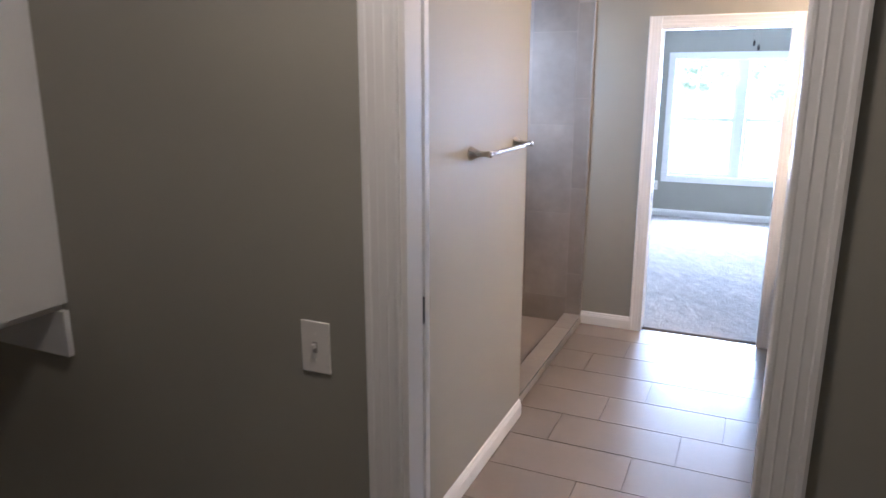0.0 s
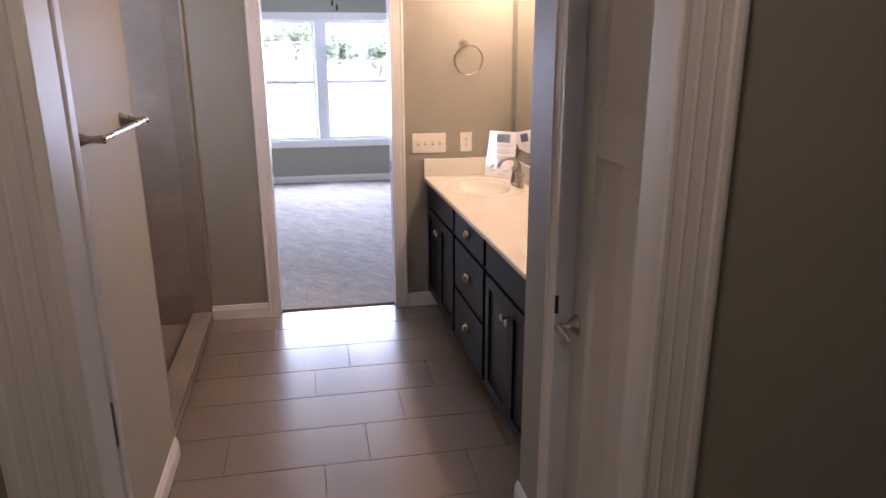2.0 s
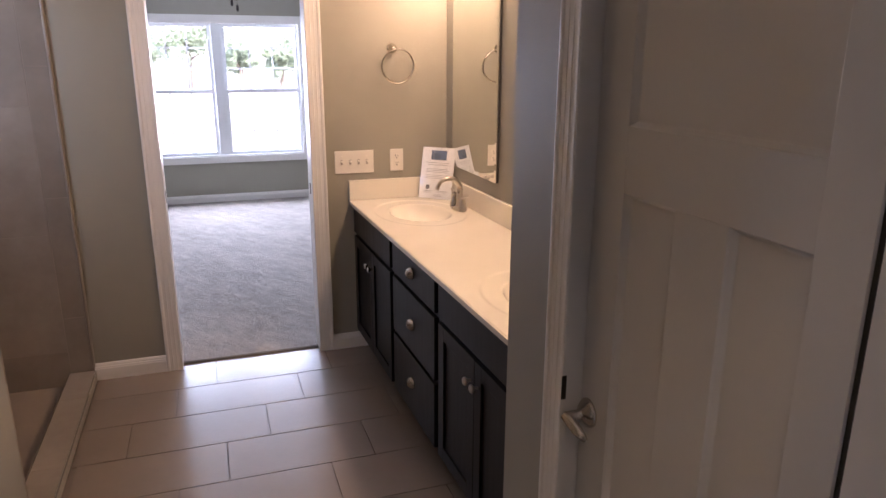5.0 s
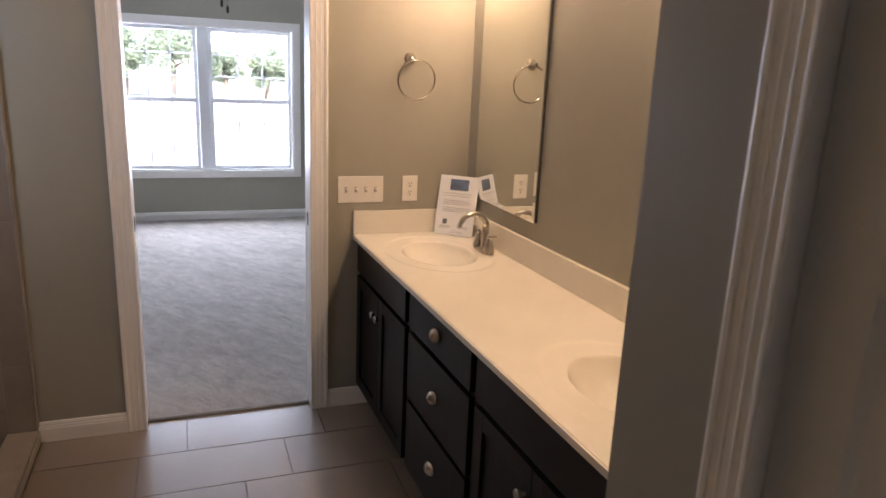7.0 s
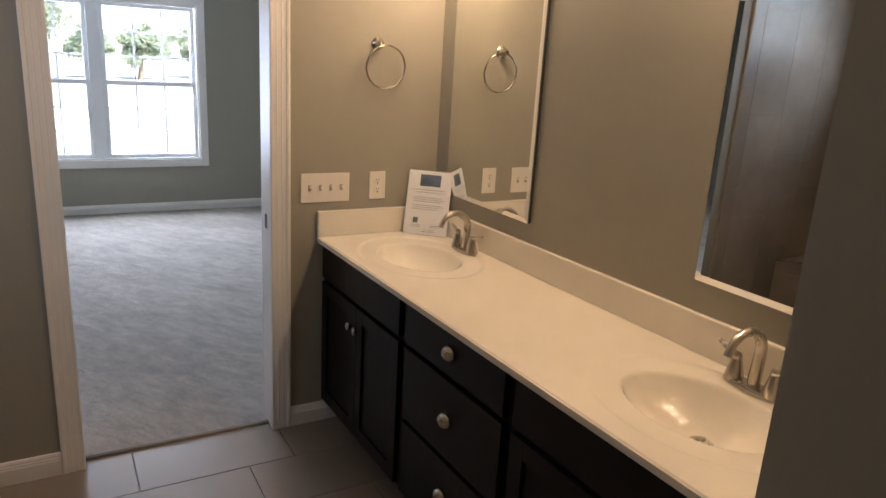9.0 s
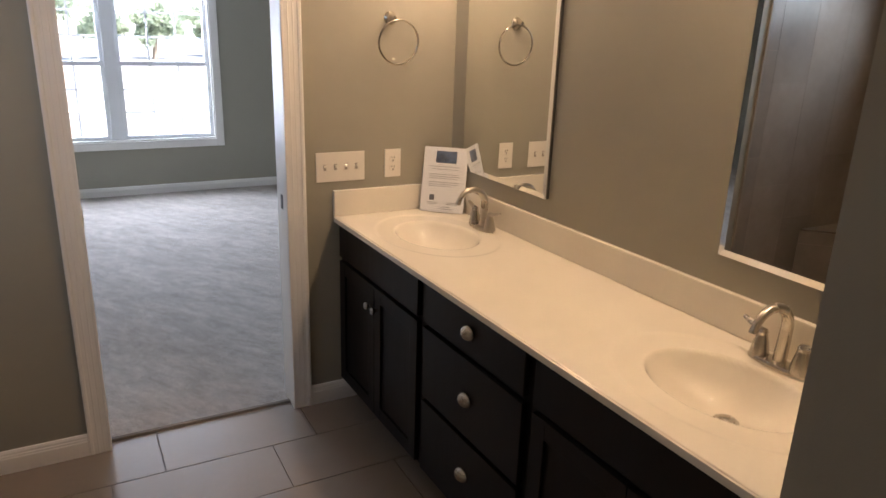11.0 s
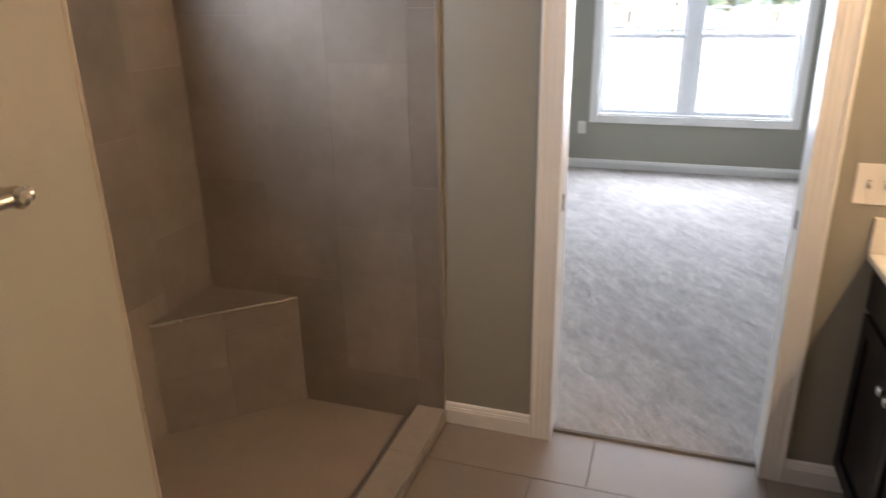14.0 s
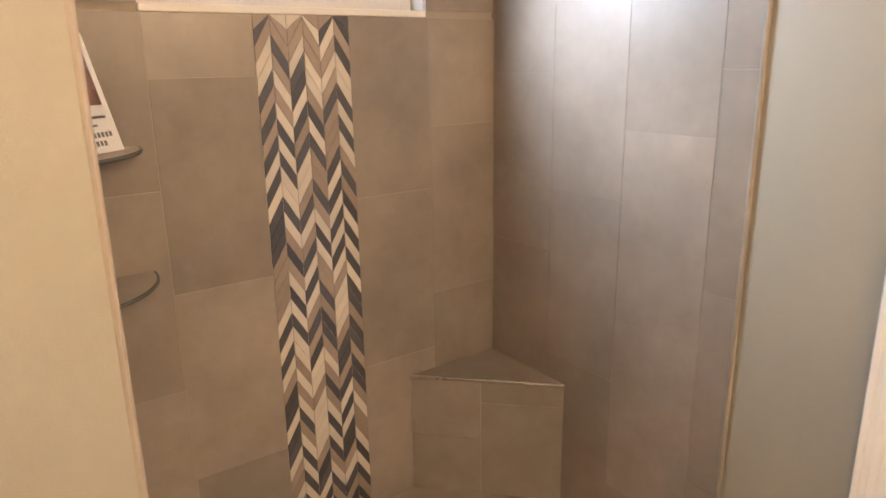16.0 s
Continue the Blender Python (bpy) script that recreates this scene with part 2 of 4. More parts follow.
def part(name, bm, material, parent, label="", smooth=False):
    ob = new(name, to_mesh(name, bm, material, smooth))
    if parent:
        ob.parent = parent
        ob.matrix_parent_inverse = parent.matrix_world.inverted()
    if label:
        tagged(ob, label)
    return ob


def thing(name, at, label, category, group=""):
    ob = new(name)
    ob.empty_display_size = 0.05
    ob.matrix_world = at if isinstance(at, Matrix) else Matrix.Translation(at)
    return tagged(ob, label, category, group)


def structure(name, bm, material, label=""):
    return tagged(part(name, bm, material, None), label, kind="structure")


def boxes(*pairs):
    bm = bmesh.new()
    for a, b in pairs:
        box_bm(a, b, bm=bm)
    return bm


# ---- plan ----
FY = 4.557          # face of the wall with the bedroom doorway
BY = 9.050          # face of the bedroom's window wall
CEIL = 2.62
DOOR_L, DOOR_R, HEAD = 1.075, 1.810, 2.006
TOWEL_X, STUB_Y = 0.686, 3.012
SHOWER_X = -0.385
RIGHT_X, RIGHT_END = 2.010, 2.430
VAN_X = 2.570
OUT_OF_SQUARE = 0.022
CLO_Y0, CLO_Y1, CLO_YR = 1.050, 1.150, 1.100
CLO_L, CLO_R = 1.054, 1.726
LEAF_Y0, LEAF_Y1 = 1.338, 2.140
WIN_X0, WIN_X1, WIN_Z0, WIN_Z1 = 0.690, 2.378, 0.520, 1.966
SW_Y0, SW_Y1, SW_Z0, SW_Z1 = 3.345, 4.250, 1.766, 2.370

# ---- large structure ----
structure("floor", boxes(((0.54, -1.6, -0.12), (2.75, FY + 0.055, -0.008)), ((-1.05, -1.6, -0.12), (0.54, 3.05, -0.008))), M_GROUT, "tiled bathroom floor with dark grout joints")
structure("shower_floor", prism_bm([(-0.5, 3.0), (0.545, 3.0), (0.545, FY + 0.05), (-0.5, FY + 0.05)], 2, -0.12, -0.012), M_PAN, "smooth tan shower floor")
structure("ceiling", boxes(((-2.75, -1.75, CEIL), (5.75, BY + 0.2, CEIL + 0.15))), M_CEIL, "flat white ceiling")
structure("wall_north", boxes(((-2.75, FY, -0.1), (DOOR_L - 0.02, FY + 0.12, CEIL)), ((DOOR_R + 0.02, FY, -0.1), (5.75, FY + 0.12, CEIL)), ((DOOR_L - 0.02, FY, HEAD + 0.02), (DOOR_R + 0.02, FY + 0.12, CEIL))), M_WALL, "greige painted wall with a cased doorway")
structure("wall_shower_outer", boxes(((-0.54, STUB_Y, -0.1), (SHOWER_X - 0.012, FY, SW_Z0)), ((-0.54, STUB_Y, SW_Z1), (SHOWER_X - 0.012, FY, CEIL)), ((-0.54, STUB_Y, SW_Z0), (SHOWER_X - 0.012, SW_Y0, SW_Z1)), ((-0.54, SW_Y1, SW_Z0), (SHOWER_X - 0.012, FY, SW_Z1))), M_WALL_GROUT, "shower wall with a high window")
structure("wall_towel", boxes(((-0.54, CLO_Y1, -0.1), (TOWEL_X, STUB_Y, CEIL))), M_WALL, "greige painted wall beside the shower")
structure("wall_closet", boxes(((-0.9, CLO_Y0, -0.1), (CLO_L - 0.02, CLO_Y1, CEIL)), ((CLO_R + 0.02, CLO_Y0, -0.1), (2.75, CLO_YR, CEIL)), ((CLO_L - 0.02, CLO_Y0, HEAD + 0.02), (CLO_R + 0.02, CLO_YR, CEIL))), M_WALL, "greige closet wall with a cased doorway")
structure("wall_closet_sides", boxes(((-1.05, -1.75, -0.1), (-0.9, CLO_Y0, CEIL)), ((2.6, -1.75, -0.1), (2.75, CLO_Y0, CEIL)), ((-0.9, -1.75, -0.1), (2.6, -1.6, CEIL))), M_WALL, "greige walls of the walk-in closet")
structure("wall_right", boxes(((RIGHT_X, CLO_YR, -0.1), (RIGHT_X + 0.12, LEAF_Y0 - 0.02, CEIL)), ((RIGHT_X, LEAF_Y1 + 0.02, -0.1), (VAN_X, RIGHT_END, CEIL)), ((RIGHT_X, LEAF_Y0 - 0.02, HEAD + 0.02), (RIGHT_X + 0.12, LEAF_Y1 + 0.02, CEIL))), M_WALL, "greige wall with a closed door")
structure("wall_right_room", boxes(((2.75, CLO_YR, -0.1), (2.9, RIGHT_END, CEIL)), ((2.11, 1.21, CEIL - 0.3), (2.75, 1.26, CEIL))), M_WALL, "plain wall behind the closed door")
structure("wall_vanity", boxes(((VAN_X, LEAF_Y1 + 0.02, -0.1), (VAN_X + 0.14, FY, CEIL))), M_WALL, "greige wall behind the vanity")
structure("wall_bedroom", boxes(((-2.75, BY, -0.1), (WIN_X0, BY + 0.16, CEIL)), ((WIN_X1, BY, -0.1), (5.75, BY + 0.16, CEIL)), ((WIN_X0, BY, -0.1), (WIN_X1, BY + 0.16, WIN_Z0)), ((WIN_X0, BY, WIN_Z1), (WIN_X1, BY + 0.16, CEIL))), M_WALL, "grey-green bedroom wall with a wide window")
structure("wall_bedroom_sides", boxes(((-2.9, FY, -0.1), (-2.75, BY + 0.16, CEIL)), ((5.75, FY, -0.1), (5.9, BY + 0.16, CEIL))), M_WALL, "plain bedroom side walls")
structure("carpet", boxes(((-2.75, FY + 0.055, -0.12), (5.75, BY, 0.006))), M_CARPET, "grey-beige cut pile bedroom carpet")
gnd = bmesh.new()
bmesh.ops.create_grid(gnd, x_segments=40, y_segments=40, size=900)
for v in gnd.verts:
    v.co.z = -0.45
structure("ground", gnd, M_GROUND, "pale graded soil outside the house")

CASING = [(0, 0), (0.080, 0), (0.080, 0.016), (0.074, 0.018), (0.066, 0.017), (0.063, 0.014), (0.050, 0.0138), (0.047, 0.0150), (0.044, 0.0137), (0.030, 0.0133), (0.027, 0.0145), (0.024, 0.0132), (0.012, 0.0125), (0.009, 0.0138), (0.003, 0.0138), (0, 0.011)]


def casing_leg(name, inner, away, face, out, axis, lo, hi, parent):
    """One length of moulded casing: its inner edge, the way it widens, the wall's face and the way it stands out."""
    bm = bmesh.new()
    if axis == "x":      # on a wall that faces along y, leg along z
        return part(name, prism_bm([(inner + away * w, face + out * d) for w, d in CASING], 2, lo, hi, bm), M_TRIM, parent)
    if axis == "y":      # on a wall that faces along x, leg along z
        return part(name, prism_bm([(face + out * d, inner + away * w) for w, d in CASING], 2, lo, hi, bm), M_TRIM, parent)
    if axis == "hx":     # head along x on a wall that faces along y
        return part(name, prism_bm([(face + out * d, inner + away * w) for w, d in CASING], 0, lo, hi, bm), M_TRIM, parent)
    return part(name, prism_bm([(face + out * d, inner + away * w) for w, d in CASING], 1, lo, hi, bm), M_TRIM, parent)


def doorway(name, label):
    return tagged(new(name), label, kind="structure")


# bedroom doorway
d1 = doorway("door_1", "white cased opening between bathroom and bedroom")
for face, out in ((FY, -1), (FY + 0.12, 1)):
    casing_leg("casing", DOOR_L, -1, face, out, "x", 0, HEAD + 0.08, d1)
    casing_leg("casing", DOOR_R, 1, face, out, "x", 0, HEAD + 0.08, d1)
    casing_leg("casing", HEAD, 1, face, out, "hx", DOOR_L, DOOR_R, d1)
part("jamb", box_bm((DOOR_L - 0.02, FY - 0.003, 0), (DOOR_L, FY + 0.123, HEAD + 0.02), 0.0015), M_TRIM, d1)
part("jamb", box_bm((DOOR_R, FY - 0.003, 0), (DOOR_R + 0.02, FY + 0.123, HEAD + 0.02), 0.0015), M_TRIM, d1)
part("head_jamb", box_bm((DOOR_L, FY - 0.003, HEAD), (DOOR_R, FY + 0.123, HEAD + 0.02), 0.0015), M_TRIM, d1)
part("strike_plate", box_bm((DOOR_L, FY + 0.045, 0.90), (DOOR_L + 0.002, FY + 0.075, 0.96), 0.0008), M_DARKMETAL, d1, "dark metal strike plate")
part("strike_plate", box_bm((DOOR_R - 0.002, FY + 0.045, 0.90), (DOOR_R, FY + 0.075, 0.96), 0.0008), M_DARKMETAL, d1, "dark metal strike plate")
part("threshold", prism_bm([(FY + 0.045, 0.0), (FY + 0.075, 0.0), (FY + 0.068, 0.009), (FY + 0.052, 0.009)], 0, DOOR_L, DOOR_R), M_CARPET_EDGE, d1, "thin tucked carpet edge")
# closet doorway with a pocket door in its slot
d2 = doorway("door_2", "white cased closet doorway with a pocket door slid open")
casing_leg("casing", CLO_L - 0.014, -1, CLO_Y0, -1, "x", 0, HEAD + 0.08, d2)
casing_leg("casing", CLO_R, 1, CLO_Y0, -1, "x", 0, HEAD + 0.08, d2)
casing_leg("casing", HEAD, 1, CLO_Y0, -1, "hx", CLO_L, CLO_R, d2)
casing_leg("casing", CLO_L - 0.014, -1, CLO_Y1, 1, "x", 0, HEAD + 0.08, d2)
casing_leg("casing", CLO_R + 0.006, 1, CLO_YR, 1, "x", 0, HEAD + 0.08, d2)
casing_leg("casing", HEAD, 1, CLO_YR, 1, "hx", CLO_L, CLO_R, d2)
part("jamb", box_bm((CLO_L - 0.02, CLO_Y0 - 0.003, 0), (CLO_L, CLO_Y0 + 0.068, HEAD + 0.02), 0.0015), M_TRIM, d2)
part("jamb", box_bm((CLO_L - 0.02, CLO_Y0 + 0.082, 0), (CLO_L, CLO_Y1 + 0.003, HEAD + 0.02), 0.0015), M_TRIM, d2)
part("pocket_door_edge", box_bm((CLO_L - 0.024, CLO_Y0 + 0.0700, 0.01), (CLO_L - 0.010, CLO_Y0 + 0.0800, HEAD), 0.001), M_DOOR, d2)
part("edge_pull", box_bm((CLO_L - 0.011, CLO_Y0 + 0.0690, 1.172), (CLO_L - 0.001, CLO_Y0 + 0.0810, 1.232), 0.0006), M_DARKMETAL, d2, "dark metal edge pull")
part("jamb", box_bm((CLO_R, CLO_Y0 - 0.003, 0), (CLO_R + 0.02, CLO_YR + 0.003, HEAD + 0.02), 0.0015), M_TRIM, d2)
part("head_jamb", box_bm((CLO_L, CLO_Y0 - 0.003, HEAD), (CLO_R, CLO_YR + 0.003, HEAD + 0.02), 0.0015), M_TRIM, d2)
# closed panel door in the right wall
d3 = doorway("door_3", "white painted three-panel door, closed, with a satin nickel lever")
casing_leg("casing", LEAF_Y1 - 0.030, 1, RIGHT_X, -1, "y", 0, HEAD + 0.08, d3)
part("casing", box_bm((RIGHT_X - 0.016, 1.280, 0), (RIGHT_X, 1.360, HEAD + 0.08), 0.003), M_TRIM, d3)
casing_leg("casing", HEAD, 1, RIGHT_X, -1, "hy", 1.361, LEAF_Y1 - 0.031, d3)
part("jamb", box_bm((RIGHT_X - 0.003, LEAF_Y1, 0), (RIGHT_X + 0.123, LEAF_Y1 + 0.02, HEAD + 0.02), 0.0015), M_TRIM, d3)
part("jamb", box_bm((RIGHT_X - 0.003, LEAF_Y0 - 0.02, 0), (RIGHT_X + 0.123, LEAF_Y0, HEAD + 0.02), 0.0015), M_TRIM, d3)
part("head_jamb", box_bm((RIGHT_X - 0.003, LEAF_Y0, HEAD), (RIGHT_X + 0.123, LEAF_Y1, HEAD + 0.02), 0.0015), M_TRIM, d3)
LX = 2.065
y0, y1 = 1.482, LEAF_Y1 - 0.003
part("stile", box_bm((LX, 2.027, 0.012), (LX + 0.035, y1, HEAD - 0.004), 0.0012), M_DOOR, d3)
part("jamb_strip", box_bm((LX + 0.001, 1.366, 0.001), (LX + 0.065, y0 - 0.013, HEAD - 0.001), 0.001), M_TRIM, d3)
part("stile", box_bm((LX, y0, 0.012), (LX + 0.035, 1.567, HEAD - 0.004), 0.0012), M_DOOR, d3)
for z0, z1 in ((0.012, 0.23), (1.372, 1.502), (HEAD - 0.125, HEAD - 0.004)):
    part("rail", box_bm((LX + 0.0003, 1.567, z0), (LX + 0.0347, 2.027, z1), 0.0012), M_DOOR, d3)
# Dark strip added for the shade inside the hinge-side gap.
part("seal", box_bm((LX + 0.006, y0 - 0.0125, 0.012), (LX + 0.022, y0 - 0.0005, HEAD - 0.004)), M_SLOT, d3, "dark strip for the shade in the hinge-side gap")
part("mullion", box_bm((LX + 0.0003, 1.733, 0.23), (LX + 0.0347, 1.867, 1.372), 0.0012), M_DOOR, d3)


def sunk_panel(ya, yb, za, zb):
    bm = bmesh.new()
    ring = []
    for inset, depth in ((0.0, 0.0005), (0.002, 0.005), (0.009, 0.014), (0.012, 0.015)):
        ring.append([bm.verts.new((LX + depth, y, z)) for y, z in ((ya + inset, za + inset), (yb - inset, za + inset), (yb - inset, zb - inset), (ya + inset, zb - inset))])
    for r0, r1 in zip(ring, ring[1:]):
        for k in range(4):
            bm.faces.new((r0[k], r0[(k + 1) % 4], r1[(k + 1) % 4], r1[k]))
    bm.faces.new(ring[-1])
    back = [bm.verts.new((LX + 0.03, y, z)) for y, z in ((ya, za), (yb, za), (yb, zb), (ya, zb))]
    bm.faces.new(back[::-1])
    for k in range(4):
        bm.faces.new((back[k], back[(k + 1) % 4], ring[0][(k + 1) % 4], ring[0][k]))
    bmesh.ops.recalc_face_normals(bm, faces=bm.faces)
    return bm


for ya, yb, za, zb in ((1.567, 2.027, 1.502, HEAD - 0.125), (1.567, 1.733, 0.23, 1.372), (1.867, 2.027, 0.23, 1.372)):
    part("panel", sunk_panel(ya, yb, za, zb), M_DOOR, d3)
lev = part("door_handle", lathe_bm([(0.034, 0), (0.034, 0.004), (0.031, 0.009), (0.023, 0.017), (0.014, 0.022), (0.0115, 0.026), (0.0115, 0.058)], pose(LX, y1 - 0.036, 0.853, 0, -90, 0)), M_NICKEL, d3, "satin nickel lever handle", True)
HZ, HY = 0.853, y1 - 0.036
part("lever", tube_bm([(LX - 0.058, HY + 0.006, HZ + 0.002), (LX - 0.056, HY - 0.020, HZ - 0.004), (LX - 0.052, HY - 0.036, HZ - 0.012), (LX - 0.046, HY - 0.052, HZ - 0.022), (LX - 0.040, HY - 0.060, HZ - 0.030)], [0.0115, 0.0125, 0.0125, 0.010, 0.005], 12, None, False, 0.6), M_NICKEL, lev, "", True)
# baseboards
BASE = [(0, 0), (0.015, 0), (0.015, 0.060), (0.0125, 0.064), (0.0125, 0.070), (0.009, 0.074), (0.009, 0.080), (0.005, 0.088), (0, 0.090)]


def baseboard_y(x0, x1, face, out):
    return structure("baseboard", prism_bm([(face + out * d, h) for d, h in BASE], 0, x0, x1), M_TRIM, "white moulded baseboard")


def baseboard_x(ya, yb, face, out):
    return structure("baseboard", prism_bm([(face + out * d, h) for d, h in BASE], 1, ya, yb), M_TRIM, "white moulded baseboard")


baseboard_y(0.650, DOOR_L - 0.081, FY, -1)
baseboard_y(DOOR_R + 0.081, 2.12, FY, -1)
baseboard_x(CLO_Y1 + 0.0, STUB_Y, TOWEL_X, 1)
baseboard_x(LEAF_Y1 + 0.081, RIGHT_END + 0.015, RIGHT_X, -1)
baseboard_y(RIGHT_X, 2.12, RIGHT_END, 1)
baseboard_y(-2.75, 5.75, BY, -1)
baseboard_y(-0.9, CLO_L - 0.081, CLO_Y0, -1)
baseboard_y(CLO_R + 0.081, 2.6, CLO_Y0, -1)

# ---- tiled shower ----
TRIM_X = 0.645


def tile_run(name, parent, face_axis, face, out, u0, u1, cuts, z0, z1, material, thick=0.008, joint=0.0020):
    """Upright tiles of one column on a wall, cut at the given heights."""
    heights = [z0] + sorted(c for c in cuts if z0 + 0.01 < c < z1 - 0.01) + [z1]
    for a, b in zip(heights, heights[1:]):
        lo, hi = min(face, face + out * thick), max(face, face + out * thick)
        if face_axis == "y":
            bm = box_bm((u0 + joint / 2, lo, a + joint / 2), (u1 - joint / 2, hi, b - joint / 2), 0.0008)
        else:
            bm = box_bm((lo, u0 + joint / 2, a + joint / 2), (hi, u1 - joint / 2, b - joint / 2), 0.0008)
        part(name, bm, material, parent)


def courses(z, pitch=0.611):
    return [z + pitch * k for k in range(-4, 6)]


TILE_TOP = CEIL - 0.002
back = structure("shower_wall_back", boxes(((SHOWER_X - 0.012, FY - 0.0078, -0.012), (TRIM_X - 0.002, FY, TILE_TOP))), M_WALL_GROUT, "taupe tiled back wall of the shower")
left = structure("shower_wall_left", boxes(((SHOWER_X - 0.012, STUB_Y, -0.012), (SHOWER_X - 0.0002, FY - 0.008, SW_Z0 - 0.0205))), M_WALL_GROUT, "taupe tiled shower wall with a mosaic stripe")
near = structure("shower_wall_near", boxes(((SHOWER_X - 0.012, STUB_Y, -0.012), (TOWEL_X - 0.014, STUB_Y + 0.0088, TILE_TOP))), M_WALL_GROUT, "taupe tiled shower wall with corner shelves")
# pencil trims at the tile edges
structure("trim", tube_bm([(TRIM_X + 0.002, FY - 0.006, 0.0), (TRIM_X + 0.002, FY - 0.006, TILE_TOP)], 0.0075, 10), M_WALL_TILE, "rounded taupe tile edge trim")
structure("trim", tube_bm([(TOWEL_X - 0.006, STUB_Y + 0.004, 0.0), (TOWEL_X - 0.006, STUB_Y + 0.004, TILE_TOP)], 0.0075, 10), M_EDGE, "cream rounded tile edge trim")

curb = structure("shower_curb", box_bm((0.537, STUB_Y + 0.012, -0.012), (0.648, FY - 0.0095, 0.048)), M_WALL_GROUT, "low tiled shower curb")
cy = STUB_Y + 0.013
while cy < FY - 0.02:
    nxt = min(cy + 0.607, FY - 0.0105)
    part("tile", box_bm((0.533, cy, 0.048), (0.652, nxt - 0.002, 0.057), 0.001), M_WALL_TILE, curb)
    part("tile", box_bm((0.648, cy, 0.001), (0.656, nxt - 0.002, 0.047), 0.001), M_WALL_TILE, curb)
    part("tile", box_bm((0.529, cy, -0.011), (0.537, nxt - 0.002, 0.047), 0.001), M_WALL_TILE, curb)
    cy = nxt
for ex in (0.531, 0.654):
    part("edge_trim", tube_bm([(ex, STUB_Y + 0.012, 0.0515), (ex, FY - 0.0105, 0.0515)], 0.0045, 8), M_CHROME, curb, "thin metal edge trim")

# corner seat
SEAT_Z = 0.471
SX, SY = SHOWER_X, FY - 0.008
seat = thing("shower_seat", (SX, SY, -0.012), "triangular taupe tiled corner seat with metal edge", "shower seat")
A, Bp, C = Vector((SX + 0.002, SY - 0.402)), Vector((SX + 0.410, SY - 0.002)), Vector((SX + 0.002, SY - 0.002))
part("base", prism_bm([A + Vector((0.004, 0.012)), Bp + Vector((-0.012, -0.004)), C], 2, -0.012, SEAT_Z - 0.010), M_WALL_GROUT, seat)
part("top_tile", prism_bm([A, Bp, C], 2, SEAT_Z - 0.010, SEAT_Z), M_WALL_TILE, seat)
run = (Bp - A).normalized()
nrm = Vector((run.y, -run.x))
half_len = (Bp - A).length


def front_tile(u0, u1, z0, z1):
    p = [A + run * u0, A + run * u1]
    part("tile", prism_bm([p[0] - nrm * 0.009, p[1] - nrm * 0.009, p[1] - nrm * 0.001, p[0] - nrm * 0.001], 2, z0 + 0.001, z1 - 0.001), M_WALL_TILE, seat)


front_tile(0.002, 0.265, -0.011, 0.225)
front_tile(0.002, 0.265, 0.227, SEAT_Z - 0.011)
front_tile(0.268, half_len - 0.003, -0.011, 0.375)
front_tile(0.268, half_len - 0.003, 0.377, SEAT_Z - 0.011)
part("edge_trim", tube_bm([(*(A + run * 0.004 + nrm * 0.003), SEAT_Z - 0.003), (*(Bp - run * 0.004 + nrm * 0.003), SEAT_Z - 0.003)], 0.0060, 10), M_NICKEL, seat, "brushed metal edge trim", True)

# high shower window
w2 = doorway("window_2", "high white-framed window above the shower tile")
wx0, wx1 = -0.54, SHOWER_X
part("sill", box_bm((wx0, SW_Y0, SW_Z0 - 0.02), (wx1 + 0.004, SW_Y1, SW_Z0), 0.002), M_TRIM, w2, "glossy white sill")
part("frame", box_bm((wx0 + 0.02, SW_Y0, SW_Z0), (wx0 + 0.07, SW_Y0 + 0.04, SW_Z1), 0.002), M_VINYL, w2)
part("frame", box_bm((wx0 + 0.02, SW_Y1 - 0.04, SW_Z0), (wx0 + 0.07, SW_Y1, SW_Z1), 0.002), M_VINYL, w2)
part("frame", box_bm((wx0 + 0.02, SW_Y0 + 0.04, SW_Z0), (wx0 + 0.07, SW_Y1 - 0.04, SW_Z0 + 0.04), 0.002), M_VINYL, w2)
part("frame", box_bm((wx0 + 0.02, SW_Y0 + 0.04, SW_Z1 - 0.04), (wx0 + 0.07, SW_Y1 - 0.04, SW_Z1), 0.002), M_VINYL, w2)
pane = part("pane", box_bm((wx0 + 0.043, SW_Y0 + 0.041, SW_Z0 + 0.041), (wx0 + 0.047, SW_Y1 - 0.041, SW_Z1 - 0.041)), M_GLASS, w2)
pane.visible_shadow = False

# corner shelves and the card on the upper one
def corner_shelf(z):
    c, r = Vector((SHOWER_X, STUB_Y + 0.010)), 0.278
    arc = [c + Vector((r * math.cos(a), r * math.sin(a))) for a in (math.pi / 2 * k / 16 for k in range(17))]
    sh = thing("corner_shelf", (c.x, c.y, z), "dark-edged quarter-round corner shelf in the shower", "shelf", "shower corner shelves")
    part("board", prism_bm([c] + arc, 2, z, z + 0.010), M_WALL_TILE, sh)
    part("edge", tube_bm([(p.x, p.y, z + 0.005) for p in arc], 0.0058, 8), M_STONE_SHELF, sh, "dark rounded edge", True)
    return sh


corner_shelf(1.390)
corner_shelf(1.036)

# ---- vanity ----
CTR, CFX = 0.864, 2.010
FRONT = 2.045
KICK = 0.105


def knob_bm(x, y, z):
    return lathe_bm([(0.006, 0), (0.0055, 0.010), (0.010, 0.014), (0.0145, 0.019), (0.0150, 0.023), (0.012, 0.027), (0.004, 0.029)], pose(x, y, z, 0, -90, 0), 16)


